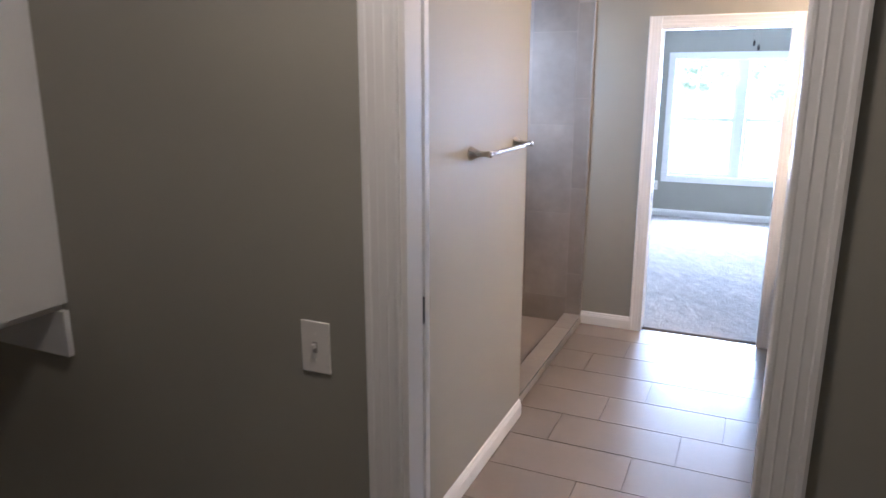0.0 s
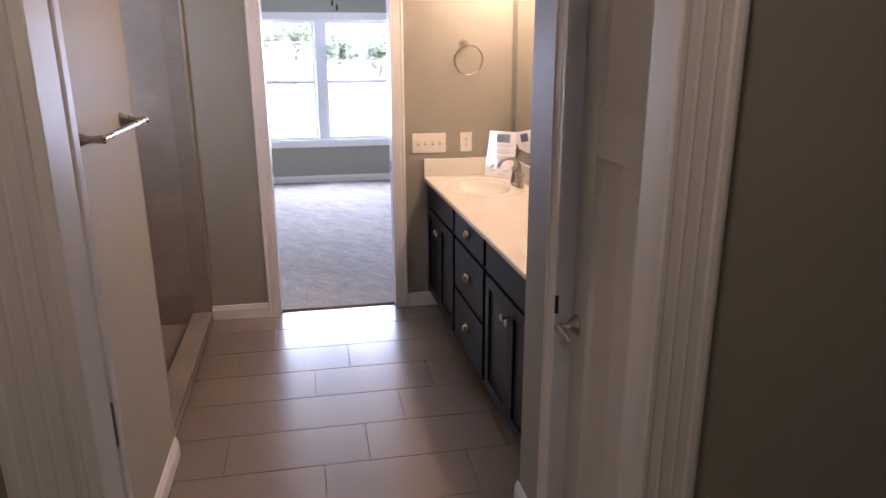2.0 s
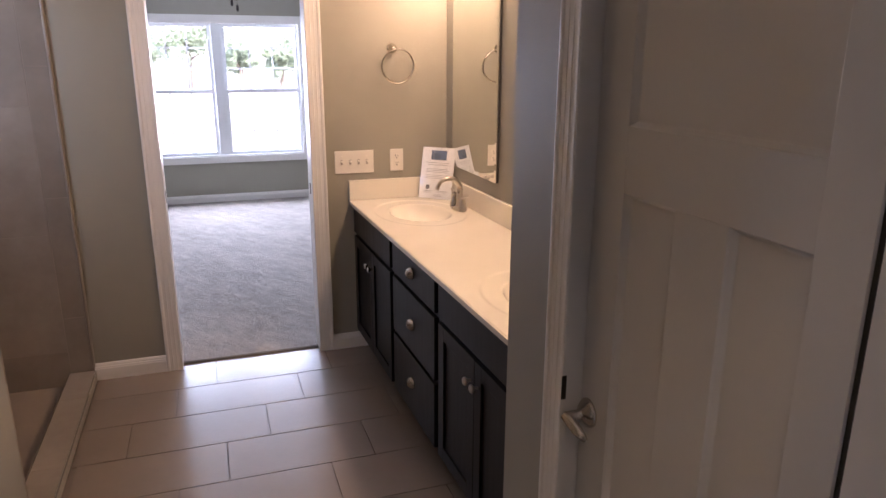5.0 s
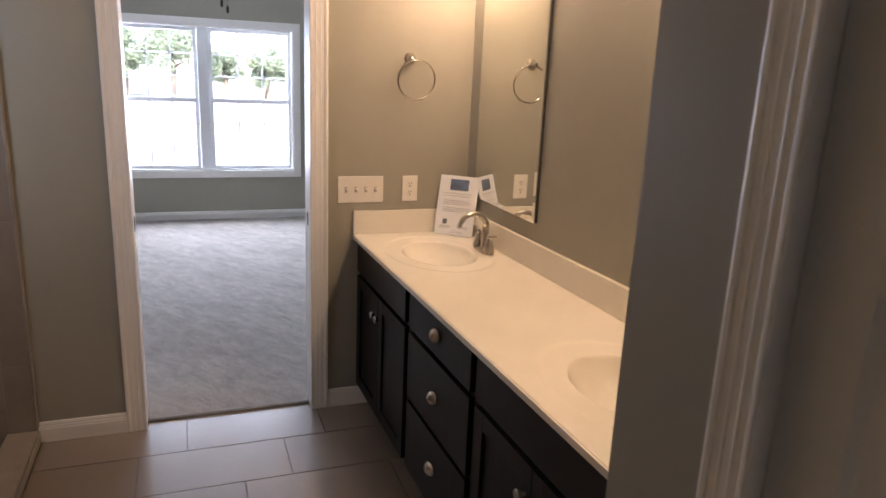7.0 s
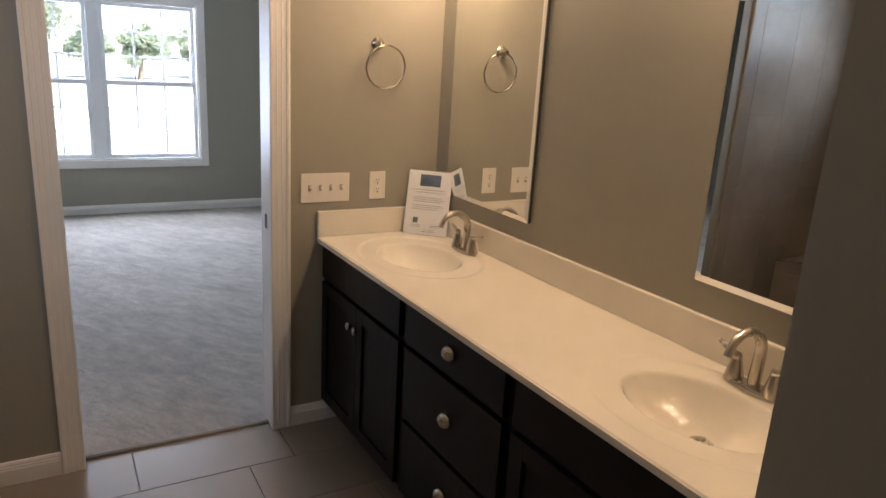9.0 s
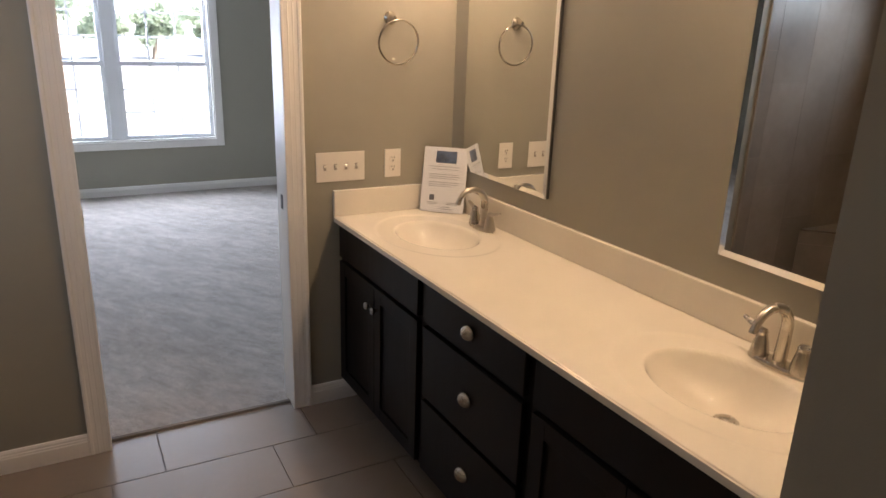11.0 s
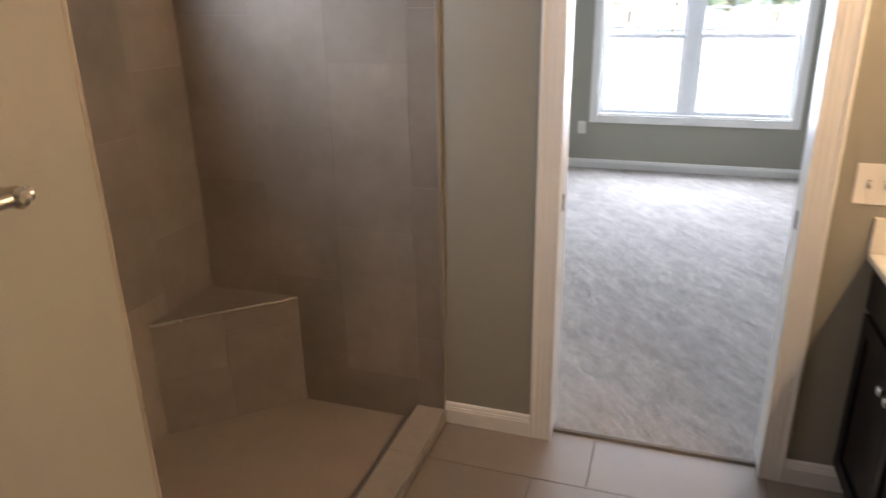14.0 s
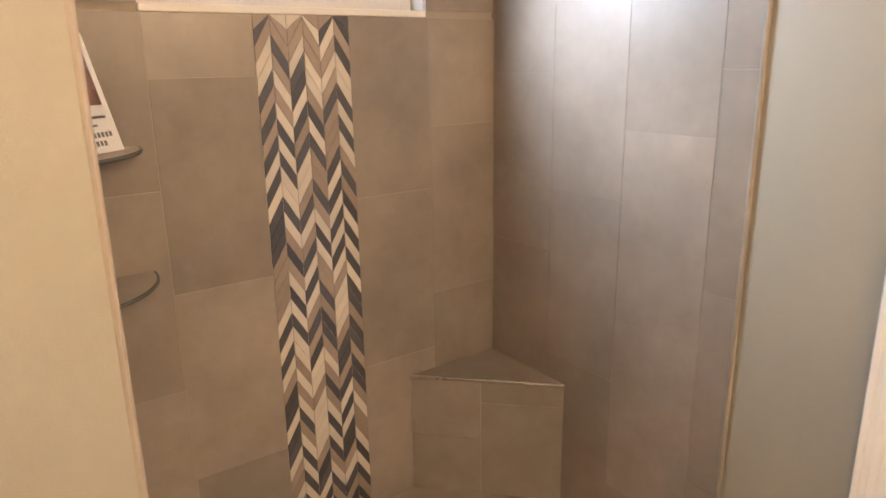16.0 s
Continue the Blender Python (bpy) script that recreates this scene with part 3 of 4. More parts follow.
def round_pull_bm(x, y, z):
    """A cup-shaped oval pull."""
    bm = lathe_bm([(0.027, 0), (0.0275, 0.003), (0.0245, 0.013), (0.017, 0.021), (0.008, 0.0255), (0.001, 0.0265)], pose(0, 0, 0, 0, -90, 0), 20)
    for v in bm.verts:
        v.co = Vector((x + v.co.x, y + v.co.y * 1.15, z + v.co.z * 0.95))
    return bm


def shaker_door(name, ya, yb, za, zb, knob_y, parent):
    """A framed cabinet door with a flat sunk panel."""
    w, x0, x1 = 0.055, FRONT - 0.019, FRONT
    door = part(name, box_bm((x0 + 0.009, ya + w - 0.006, za + w - 0.006), (x1, yb - w + 0.006, zb - w + 0.006)), M_WOOD, parent)
    part("stile", box_bm((x0, ya, za), (x1, ya + w, zb), 0.0012), M_WOOD, door)
    part("stile", box_bm((x0, yb - w, za), (x1, yb, zb), 0.0012), M_WOOD, door)
    part("rail", box_bm((x0 + 0.0003, ya + w, za), (x1, yb - w, za + w), 0.0012), M_WOOD, door)
    part("rail", box_bm((x0 + 0.0003, ya + w, zb - w), (x1, yb - w, zb), 0.0012), M_WOOD, door)
    part("knob", knob_bm(x0, knob_y, zb - 0.085), M_NICKEL, door, "brushed nickel knob", True)
    return door


def cabinet_case(name, ya, yb, label):
    cab = thing(name, (FRONT, ya, 0), label, "vanity cabinet", "vanity cabinets")
    part("side", box_bm((FRONT + 0.019, ya, KICK), (VAN_X - 0.001, ya + 0.016, CTR - 0.0255)), M_WOOD, cab)
    part("side", box_bm((FRONT + 0.019, yb - 0.016, KICK), (VAN_X - 0.001, yb, CTR - 0.0255)), M_WOOD, cab)
    part("bottom", box_bm((FRONT + 0.019, ya + 0.016, KICK), (VAN_X - 0.001, yb - 0.016, KICK + 0.016)), M_WOOD, cab)
    part("inner_front", box_bm((FRONT + 0.0195, ya + 0.016, KICK + 0.016), (FRONT + 0.026, yb - 0.016, CTR - 0.0255)), M_WOOD, cab)
    part("toe_kick", box_bm((FRONT + 0.075, ya, 0.0), (VAN_X, yb, KICK)), M_WOOD, cab, "recessed dark toe kick")
    part("face_frame", boxes(((FRONT + 0.0, ya, KICK), (FRONT + 0.019, ya + 0.03, CTR - 0.025)), ((FRONT + 0.0, yb - 0.03, KICK), (FRONT + 0.019, yb, CTR - 0.025)), ((FRONT + 0.0002, ya + 0.03, CTR - 0.06), (FRONT + 0.019, yb - 0.03, CTR - 0.025)), ((FRONT + 0.0002, ya + 0.03, KICK), (FRONT + 0.019, yb - 0.03, KICK + 0.03)), ((FRONT + 0.0002, ya + 0.03, 0.66), (FRONT + 0.019, yb - 0.03, 0.70))), M_WOOD, cab)
    return cab


def sink_base(ya, yb, label):
    cab = cabinet_case("sink_cabinet", ya, yb, label)
    part("false_front", box_bm((FRONT - 0.019, ya + 0.022, 0.692), (FRONT, yb - 0.022, CTR - 0.034), 0.0015), M_WOOD, cab)
    mid = (ya + yb) / 2
    shaker_door("cabinet_door", ya + 0.022, mid - 0.0015, 0.118, 0.672, mid - 0.030, cab)
    shaker_door("cabinet_door", mid + 0.0015, yb - 0.022, 0.118, 0.672, mid + 0.030, cab)


sink_base(3.793, FY - 0.001, "espresso-stained two-door sink cabinet with nickel knobs")
bank = cabinet_case("drawer_cabinet", 3.179, 3.792, "espresso-stained three-drawer vanity cabinet with nickel pulls")
for z0, z1, pz in ((0.692, CTR - 0.034, 0.766), (0.412, 0.672, 0.541), (0.118, 0.395, 0.272)):
    dr = part("drawer", box_bm((FRONT - 0.019, 3.179 + 0.022, z0), (FRONT, 3.792 - 0.022, z1), 0.0018), M_WOOD, bank)
    part("pull", round_pull_bm(FRONT - 0.019, 3.481, pz), M_NICKEL, dr, "oval brushed nickel pull", True)
sink_base(RIGHT_END + 0.001, 3.178, "espresso-stained two-door sink cabinet beside the wall")

SINKS = ((2.283, 4.157), (2.298, 2.805))


def countertop_mesh():
    x0, x1, ya, yb = CFX, VAN_X - 0.001, RIGHT_END + 0.001, FY - 0.001
    xs = np.unique(np.concatenate([[x0, x0 + 0.002, x0 + 0.005], np.linspace(x0 + 0.008, x1, 96)]))
    ys = np.linspace(ya, yb, 360)
    X, Y = np.meshgrid(xs, ys, indexing="ij")
    Z = np.full_like(X, CTR)
    for cx, cy2 in SINKS:
        r = np.sqrt(((X - cx) / 0.150) ** 2 + ((Y - cy2) / 0.206) ** 2)
        bowl = 0.106 * np.clip(1 - r ** 2.3, 0, 1) ** 0.85
        ring = np.sqrt(((X - cx) / 0.222) ** 2 + ((Y - cy2) / 0.300) ** 2)
        lip = 0.0026 * (1 - 1 / (1 + np.exp(-(ring - 1.0) * 110)))
        Z = Z - bowl - lip * (bowl < 0.2)
    edge = np.clip((X - x0) / 0.006, 0, 1)
    Z = Z - 0.006 * (1 - np.sqrt(np.clip(1 - (1 - edge) ** 2, 0, 1)))
    nx, ny = X.shape
    verts = [tuple(p) for p in np.stack([X, Y, Z], -1).reshape(-1, 3)]
    faces = [(i * ny + j, (i + 1) * ny + j, (i + 1) * ny + j + 1, i * ny + j + 1) for i in range(nx - 1) for j in range(ny - 1)]
    base = len(verts)
    verts += [(x0, ya, CTR - 0.018), (x0, yb, CTR - 0.018), (x1, yb, CTR - 0.018), (x1, ya, CTR - 0.018)]
    faces.append((base + 0, base + 1, ny - 1) + tuple(range(ny - 2, -1, -1)))
    me = bpy.data.meshes.new("top")
    me.from_pydata(verts, [], faces)
    me.materials.append(M_COUNTER)
    for f in me.polygons:
        f.use_smooth = len(f.vertices) == 4
    return me


ctop = thing("countertop", (CFX, RIGHT_END, CTR - 0.025), "glossy cream cultured marble vanity top with two moulded sinks", "countertop")
top = new("top", countertop_mesh())
top.parent = ctop
top.matrix_parent_inverse = ctop.matrix_world.inverted()
part("underside", box_bm((CFX + 0.0005, RIGHT_END + 0.001, CTR - 0.0250), (FRONT + 0.02, FY - 0.001, CTR - 0.0178)), M_COUNTER, ctop)
part("backsplash", box_bm((VAN_X - 0.021, RIGHT_END + 0.001, CTR + 0.0005), (VAN_X - 0.001, FY - 0.001, 0.975), 0.004), M_COUNTER, ctop)
part("side_splash", box_bm((CFX - 0.003, FY - 0.021, CTR + 0.0005), (VAN_X - 0.022, FY - 0.001, 0.975), 0.003), M_COUNTER, ctop)
for cx, cy2 in SINKS:
    dr = part("drain", lathe_bm([(0.029, 0), (0.030, 0.003), (0.024, 0.005), (0.021, 0.003), (0.020, 0.009), (0.014, 0.012), (0.002, 0.013)], pose(cx + 0.025, cy2, CTR - 0.1050)), M_NICKEL, ctop, "brushed nickel pop-up drain", True)


def faucet(x, y):
    z = CTR + 0.0005
    fc = thing("faucet", (x, y, z), "brushed nickel two-handle bathroom faucet with arched spout", "faucet", "vanity faucets")
    base = lathe_bm([(0.030, 0), (0.030, 0.006), (0.027, 0.012), (0.015, 0.015), (0.001, 0.016)], None, 28)
    for v in base.verts:
        v.co = Vector((x + v.co.x * 0.95, y + v.co.y * 2.75, z + v.co.z))
    part("base", base, M_NICKEL, fc, "", True)
    pts, rad = [], []
    for k in range(19):
        u = k / 18
        if u < 0.30:
            q = u / 0.30
            pts.append((x + 0.004 + 0.006 * q, y, z + 0.012 + 0.090 * q))
        else:
            q = radians(152) * (u - 0.30) / 0.70
            pts.append((x - 0.052 + 0.062 * math.cos(q), y, z + 0.102 + 0.060 * math.sin(q)))
        rad.append(0.0165 - 0.0065 * u)
    pts.append((x - 0.116, y, z + 0.108))
    rad.append(0.0108)
    part("spout", tube_bm(pts, rad, 16), M_NICKEL, fc, "", True)
    for sgn in (-1, 1):
        hy = y + sgn * 0.055
        h = part("handle", lathe_bm([(0.0245, 0.006), (0.0235, 0.014), (0.0185, 0.040), (0.0135, 0.060), (0.0120, 0.066), (0.0135, 0.070), (0.010, 0.077), (0.001, 0.079)], pose(x + 0.002, hy, z), 18), M_NICKEL, fc, "", True)
        part("lever", tube_bm([(x + 0.002, hy - sgn * 0.006, z + 0.070), (x + 0.004, hy + sgn * 0.020, z + 0.074), (x + 0.006, hy + sgn * 0.044, z + 0.082), (x + 0.007, hy + sgn * 0.062, z + 0.088)], [0.010, 0.0085, 0.0075, 0.0055], 12, None, False, 0.7), M_NICKEL, h, "", True)
    return fc


faucet(2.488, SINKS[0][1])
faucet(2.494, SINKS[1][1] + 0.01)


def bevel_mirror(y0m, y1m, z0, z1):
    wall_x = VAN_X + OUT_OF_SQUARE * (FY - (y0m + y1m) / 2) + 0.004
    mr = thing("mirror", (wall_x, (y0m + y1m) / 2, z0), "tall rectangular wall mirror above the vanity backsplash", "mirror", "vanity mirrors")
    x_front, x_edge, bev = wall_x - 0.014, wall_x - 0.0125, 0.019
    part("backing", box_bm((wall_x - 0.009, y0m + 0.001, z0 + 0.001), (wall_x + 0.022, y1m - 0.001, z1 - 0.001)), M_SLOT, mr, "dark mirror edge")
    bm = bmesh.new()
    o = [bm.verts.new((x_edge, y, z)) for y, z in ((y0m, z0), (y1m, z0), (y1m, z1), (y0m, z1))]
    i = [bm.verts.new((x_front, y, z)) for y, z in ((y0m + bev, z0 + bev), (y1m - bev, z0 + bev), (y1m - bev, z1 - bev), (y0m + bev, z1 - bev))]
    k4 = [bm.verts.new((wall_x - 0.0089, v.co.y, v.co.z)) for v in o]
    bm.faces.new(i)
    for k in range(4):
        bm.faces.new((o[k], o[(k + 1) % 4], i[(k + 1) % 4], i[k]))
        bm.faces.new((k4[k], k4[(k + 1) % 4], o[(k + 1) % 4], o[k]))
    bmesh.ops.recalc_face_normals(bm, faces=bm.faces)
    part("glass", bm, M_MIRROR, mr, "silvered glass with bevelled rim")
    for cyc in (y0m + 0.15, y1m - 0.15):
        part("clip", box_bm((wall_x - 0.018, cyc - 0.009, z0 - 0.008), (wall_x + 0.022, cyc + 0.009, z0 - 0.0005), 0.002), M_ACRYLIC, mr, "small clear clip")
    return mr


bevel_mirror(3.845, 4.455, 1.048, 1.965)
bevel_mirror(2.480, 3.092, 1.062, 1.979)


def vanity_light(y):
    vl = thing("vanity_light", (VAN_X, y, 2.10), "three-light vanity bar with lit frosted shades", "wall lamp", "vanity lights")
    part("back_plate", box_bm((VAN_X - 0.022, y - 0.30, 2.19), (VAN_X - 0.001, y + 0.30, 2.25), 0.004), M_NICKEL, vl)
    for k in (-1, 0, 1):
        yy = y + 0.2 * k
        part("arm", tube_bm([(VAN_X - 0.02, yy, 2.22), (2.47, yy, 2.225), (2.45, yy, 2.215), (2.45, yy, 2.205)], 0.008, 10), M_NICKEL, vl, "", True)
        part("shade", lathe_bm([(0.022, 2.205), (0.026, 2.19), (0.040, 2.185), (0.041, 2.183), (0.027, 2.186), (0.020, 2.2)], pose(2.45, yy, 0), 20), M_SHADE, vl, "lit frosted glass shade", True)
    return vl


vanity_light(2.80)
vanity_light(4.157)

# the vanity wall runs a little out of square with the doorway wall
for ob in list(scene.objects):
    if ob.parent is None and ob.name.split(".")[0] in ("sink_cabinet", "drawer_cabinet", "countertop", "faucet", "vanity_light", "wall_vanity"):
        for o in (ob, *ob.children_recursive):
            if o.type == "MESH":
                for v in o.data.vertices:
                    v.co.x += OUT_OF_SQUARE * (FY - v.co.y)

# ---- wall fittings ----
def cover_plate(name, m, w, h, label, category):
    """A plate that faces along its local -y, with its back at y = 0."""
    pl = thing(name, m, label, category)
    bm = box_bm((-w / 2, -0.006, -h / 2), (w / 2, -0.0005, h / 2), 0.002)
    bm.transform(m)
    part("plate", bm, M_PLATE, pl)
    return pl


def toggles(pl, m, xs):
    for x in xs:
        bm = box_bm((x - 0.006, -0.0075, -0.013), (x + 0.006, -0.0045, 0.013), 0.0008)
        bm.transform(m)
        slot = part("toggle_slot", bm, M_GAP, pl)
        bm = box_bm((x - 0.004, -0.019, 0.000), (x + 0.004, -0.006, 0.009), 0.0015)
        bm.transform(m)
        part("toggle", bm, M_PLATE, slot)
        for sz in (-0.030, 0.030):
            bm = lathe_bm([(0.0032, 0), (0.0030, 0.001), (0.001, 0.0015)], pose(x, -0.0058, sz, 90, 0, 0), 10)
            bm.transform(m)
            part("screw", bm, M_PLATE, pl)


m4 = pose(2.043, FY, 1.073)
sw4 = cover_plate("light_switch", m4, 0.212, 0.122, "white four-gang toggle switch plate on the wall", "light switch")
toggles(sw4, m4, (-0.069, -0.023, 0.023, 0.069))
m1 = pose(0.824, CLO_Y0, 1.110)
sw1 = cover_plate("light_switch", m1, 0.074, 0.120, "white single toggle switch plate on the closet wall", "light switch")
toggles(sw1, m1, (0.0,))


def outlet(m, label):
    pl = cover_plate("outlet", m, 0.074, 0.120, label, "outlet")
    for oz in (-0.0195, 0.0195):
        bm = lathe_bm([(0.0165, 0), (0.0165, 0.002), (0.0155, 0.0025)], pose(0, -0.0055, oz, 90, 0, 0), 18)
        bm.transform(m)
        face = part("socket", bm, M_PLATE, pl)
        for sx, sz2, w2 in ((-0.006, 0.005, 0.0012), (0.006, 0.005, 0.0012), (0.0, -0.008, 0.0022)):
            bm = box_bm((sx - w2, -0.0088, oz + sz2 - 0.004), (sx + w2, -0.0075, oz + sz2 + 0.004))
            bm.transform(m)
            part("slot", bm, M_SLOT, face)
    return pl


outlet(pose(2.279, FY, 1.075), "white duplex outlet above the vanity splash")
outlet(pose(0.550, BY, 0.395), "white duplex outlet low on the bedroom wall")

# towel ring
ring = thing("towel_ring", (2.262, FY, 1.665), "brushed nickel towel ring on a round post", "towel ring")
post = part("post", lathe_bm([(0.027, 0.0005), (0.027, 0.004), (0.022, 0.010), (0.013, 0.022), (0.010, 0.034), (0.011, 0.044), (0.008, 0.050), (0.001, 0.051)], pose(2.262, FY, 1.665, 90, 0, 0), 22), M_NICKEL, ring, "", True)
rp = []
for k in range(40):
    a = 2 * math.pi * k / 40
    rp.append((2.284 + 0.0865 * math.sin(a), FY - 0.040 - 0.008 * math.cos(a), 1.573 + 0.0865 * math.cos(a)))
part("ring", tube_bm(rp, 0.0042, 10, None, True), M_NICKEL, ring, "slim round ring", True)

# towel bar
bar = thing("towel_bar", (TOWEL_X, 2.60, 1.42), "brushed nickel towel bar on flared posts", "towel bar")
BX = TOWEL_X + 0.078
part("bar", tube_bm([(BX, 2.285, 1.418), (BX, 2.845, 1.418)], 0.0085, 14), M_NICKEL, bar, "", True)
for py in (2.300, 2.830):
    part("post", lathe_bm([(0.027, 0.0005), (0.027, 0.004), (0.022, 0.014), (0.013, 0.035), (0.0095, 0.055), (0.0105, 0.066), (0.0125, 0.074), (0.0125, 0.084), (0.008, 0.090), (0.001, 0.091)], pose(TOWEL_X, py, 1.418, 0, 90, 0), 22), M_NICKEL, bar, "", True)

part("strike_plate", box_bm((RIGHT_X - 0.013, LEAF_Y1 - 0.0325, 0.893), (RIGHT_X - 0.002, LEAF_Y1 - 0.029, 0.950), 0.001), M_DARKMETAL, d3, "dark metal strike plate")

# ---- bedroom window ----
w1 = doorway("window_1", "wide white double window with grilles, daylight outside")
tw = 0.072
part("window_trim", box_bm((WIN_X0 - tw, BY - 0.018, WIN_Z0 - tw), (WIN_X0, BY, WIN_Z1 + tw), 0.002), M_TRIM, w1)
part("window_trim", box_bm((WIN_X1, BY - 0.018, WIN_Z0 - tw), (WIN_X1 + tw, BY, WIN_Z1 + tw), 0.002), M_TRIM, w1)
part("window_trim", box_bm((WIN_X0, BY - 0.0182, WIN_Z1), (WIN_X1, BY, WIN_Z1 + tw), 0.002), M_TRIM, w1)
part("window_trim", box_bm((WIN_X0, BY - 0.0182, WIN_Z0 - tw), (WIN_X1, BY, WIN_Z0), 0.002), M_TRIM, w1)
for a, b in (((WIN_X0, WIN_Z0), (WIN_X0 + 0.014, WIN_Z1)), ((WIN_X1 - 0.014, WIN_Z0), (WIN_X1, WIN_Z1)), ((WIN_X0 + 0.014, WIN_Z0), (WIN_X1 - 0.014, WIN_Z0 + 0.014)), ((WIN_X0 + 0.014, WIN_Z1 - 0.014), (WIN_X1 - 0.014, WIN_Z1))):
    part("window_jamb", box_bm((a[0], BY - 0.002, a[1]), (b[0], BY + 0.15, b[1])), M_TRIM, w1)
part("mullion", box_bm((1.432, BY + 0.03, WIN_Z0 + 0.014), (1.536, BY + 0.14, WIN_Z1 - 0.014), 0.003), M_VINYL, w1)


def sash(xa, xb, za, zb, yf, lock):
    w, d = 0.036, 0.03
    sa = part("sash", boxes(((xa, yf, za), (xa + w, yf + d, zb)), ((xb - w, yf, za), (xb, yf + d, zb)), ((xa + w, yf, za), (xb - w, yf + d, za + w)), ((xa + w, yf, zb - w), (xb - w, yf + d, zb))), M_VINYL, w1)
    gl = part("pane", box_bm((xa + w, yf + 0.010, za + w), (xb - w, yf + 0.014, zb - w)), M_GLASS, sa)
    gl.visible_shadow = False
    for k in (1, 2):
        gx = xa + w + (xb - xa - 2 * w) * k / 3
        gz = za + w + (zb - za - 2 * w) * k / 3
        part("grille_bar", box_bm((gx - 0.009, yf + 0.0165, za + w), (gx + 0.009, yf + 0.0205, zb - w)), M_GRILLE, sa)
        part("grille_bar", box_bm((xa + w, yf + 0.0212, gz - 0.009), (xb - w, yf + 0.0245, gz + 0.009)), M_GRILLE, sa)
    if lock:
        for k in (0.3, 0.72):
            lx = xa + (xb - xa) * k
            part("sash_lock", box_bm((lx - 0.03, yf - 0.004, zb - 0.012), (lx + 0.03, yf + 0.025, zb + 0.006), 0.003), M_VINYL, sa)


for xa, xb in ((WIN_X0 + 0.015, 1.431), (1.537, WIN_X1 - 0.015)):
    sash(xa, xb, 1.223, WIN_Z1 - 0.015, BY + 0.085, False)
    sash(xa, xb, WIN_Z0 + 0.015, 1.253, BY + 0.050, True)

# ---- ceiling fan: only its pull chains hang into view ----
fan = thing("ceiling_fan", (1.60, 7.0, CEIL), "dark ceiling fan with two hanging pull chains", "ceiling fan")
part("motor", lathe_bm([(0.065, CEIL - 0.001), (0.065, CEIL - 0.04), (0.02, CEIL - 0.06), (0.02, CEIL - 0.12), (0.10, CEIL - 0.14), (0.115, CEIL - 0.20), (0.09, CEIL - 0.26), (0.06, CEIL - 0.29), (0.01, CEIL - 0.30)], pose(1.60, 7.0, 0), 28), M_DARKMETAL, fan, "", True)
for k in range(5):
    bm = box_bm((0.11, -0.062, CEIL - 0.205), (0.62, 0.062, CEIL - 0.197), 0.003)
    bm.transform(pose(1.60, 7.0, 0, 0, 0, 72 * k + 20))
    part("blade", bm, M_BLADE, fan)
for dx, end in ((-0.018, 2.005), (0.022, 1.965)):
    ch = part("pull_chain", tube_bm([(1.60 + dx, 7.0, CEIL - 0.27), (1.60 + dx, 7.0, end + 0.05)], 0.0018, 6), M_NICKEL, fan)
    part("pull_fob", lathe_bm([(0.004, end + 0.055), (0.010, end + 0.04), (0.011, end + 0.015), (0.006, end), (0.001, end - 0.002)], pose(1.60 + dx, 7.0, 0), 12), M_DARKMETAL, ch, "dark chain fob", True)

# ---- closet ----
shelf = thing("closet_shelf", (0.03, 1.05, 1.09), "white closet shelf with side panel and wall cleat", "shelf")
part("side_panel", box_bm((0.010, 0.55, 1.105), (0.028, CLO_Y0 - 0.001, 2.30), 0.002), M_DOOR, shelf)
part("board", box_bm((-0.89, 0.55, 1.085), (0.009, CLO_Y0 - 0.001, 1.105), 0.003), M_DOOR, shelf)
part("cleat", box_bm((-0.89, CLO_Y0 - 0.020, 0.955), (0.030, CLO_Y0 - 0.001, 1.0845), 0.002), M_DOOR, shelf)
cl = thing("ceiling_light", (1.22, 0.50, CEIL), "small lit closet ceiling light", "ceiling lamp")
part("base", lathe_bm([(0.14, CEIL - 0.001), (0.14, CEIL - 0.02), (0.12, CEIL - 0.025)], pose(1.22, 0.50, 0), 28), M_NICKEL, cl, "", True)
part("diffuser", lathe_bm([(0.135, CEIL - 0.025), (0.13, CEIL - 0.05), (0.09, CEIL - 0.08), (0.02, CEIL - 0.09)], pose(1.22, 0.50, 0), 28), M_SHADE, cl, "lit frosted glass diffuser", True)

# ---- printed cards in clear holders ----
SHEET_LINES = ((-0.36, -0.10, 0.15), (-0.36, -0.12, 0.125), (0.10, 0.36, 0.155), (0.10, 0.34, 0.13), (-0.02, 0.18, 0.085), (-0.08, 0.25, 0.055), (-0.38, 0.35, 0.70), (-0.30, 0.30, 0.66), (-0.34, 0.32, 0.58), (-0.34, 0.36, 0.55), (-0.34, 0.30, 0.52), (-0.34, 0.34, 0.46), (-0.34, 0.33, 0.43), (-0.34, 0.20, 0.40))
BACK_LINES = ((-0.34, 0.33, 0.60), (-0.34, 0.30, 0.56), (-0.34, 0.33, 0.48), (-0.34, 0.28, 0.44), (-0.34, 0.33, 0.30))


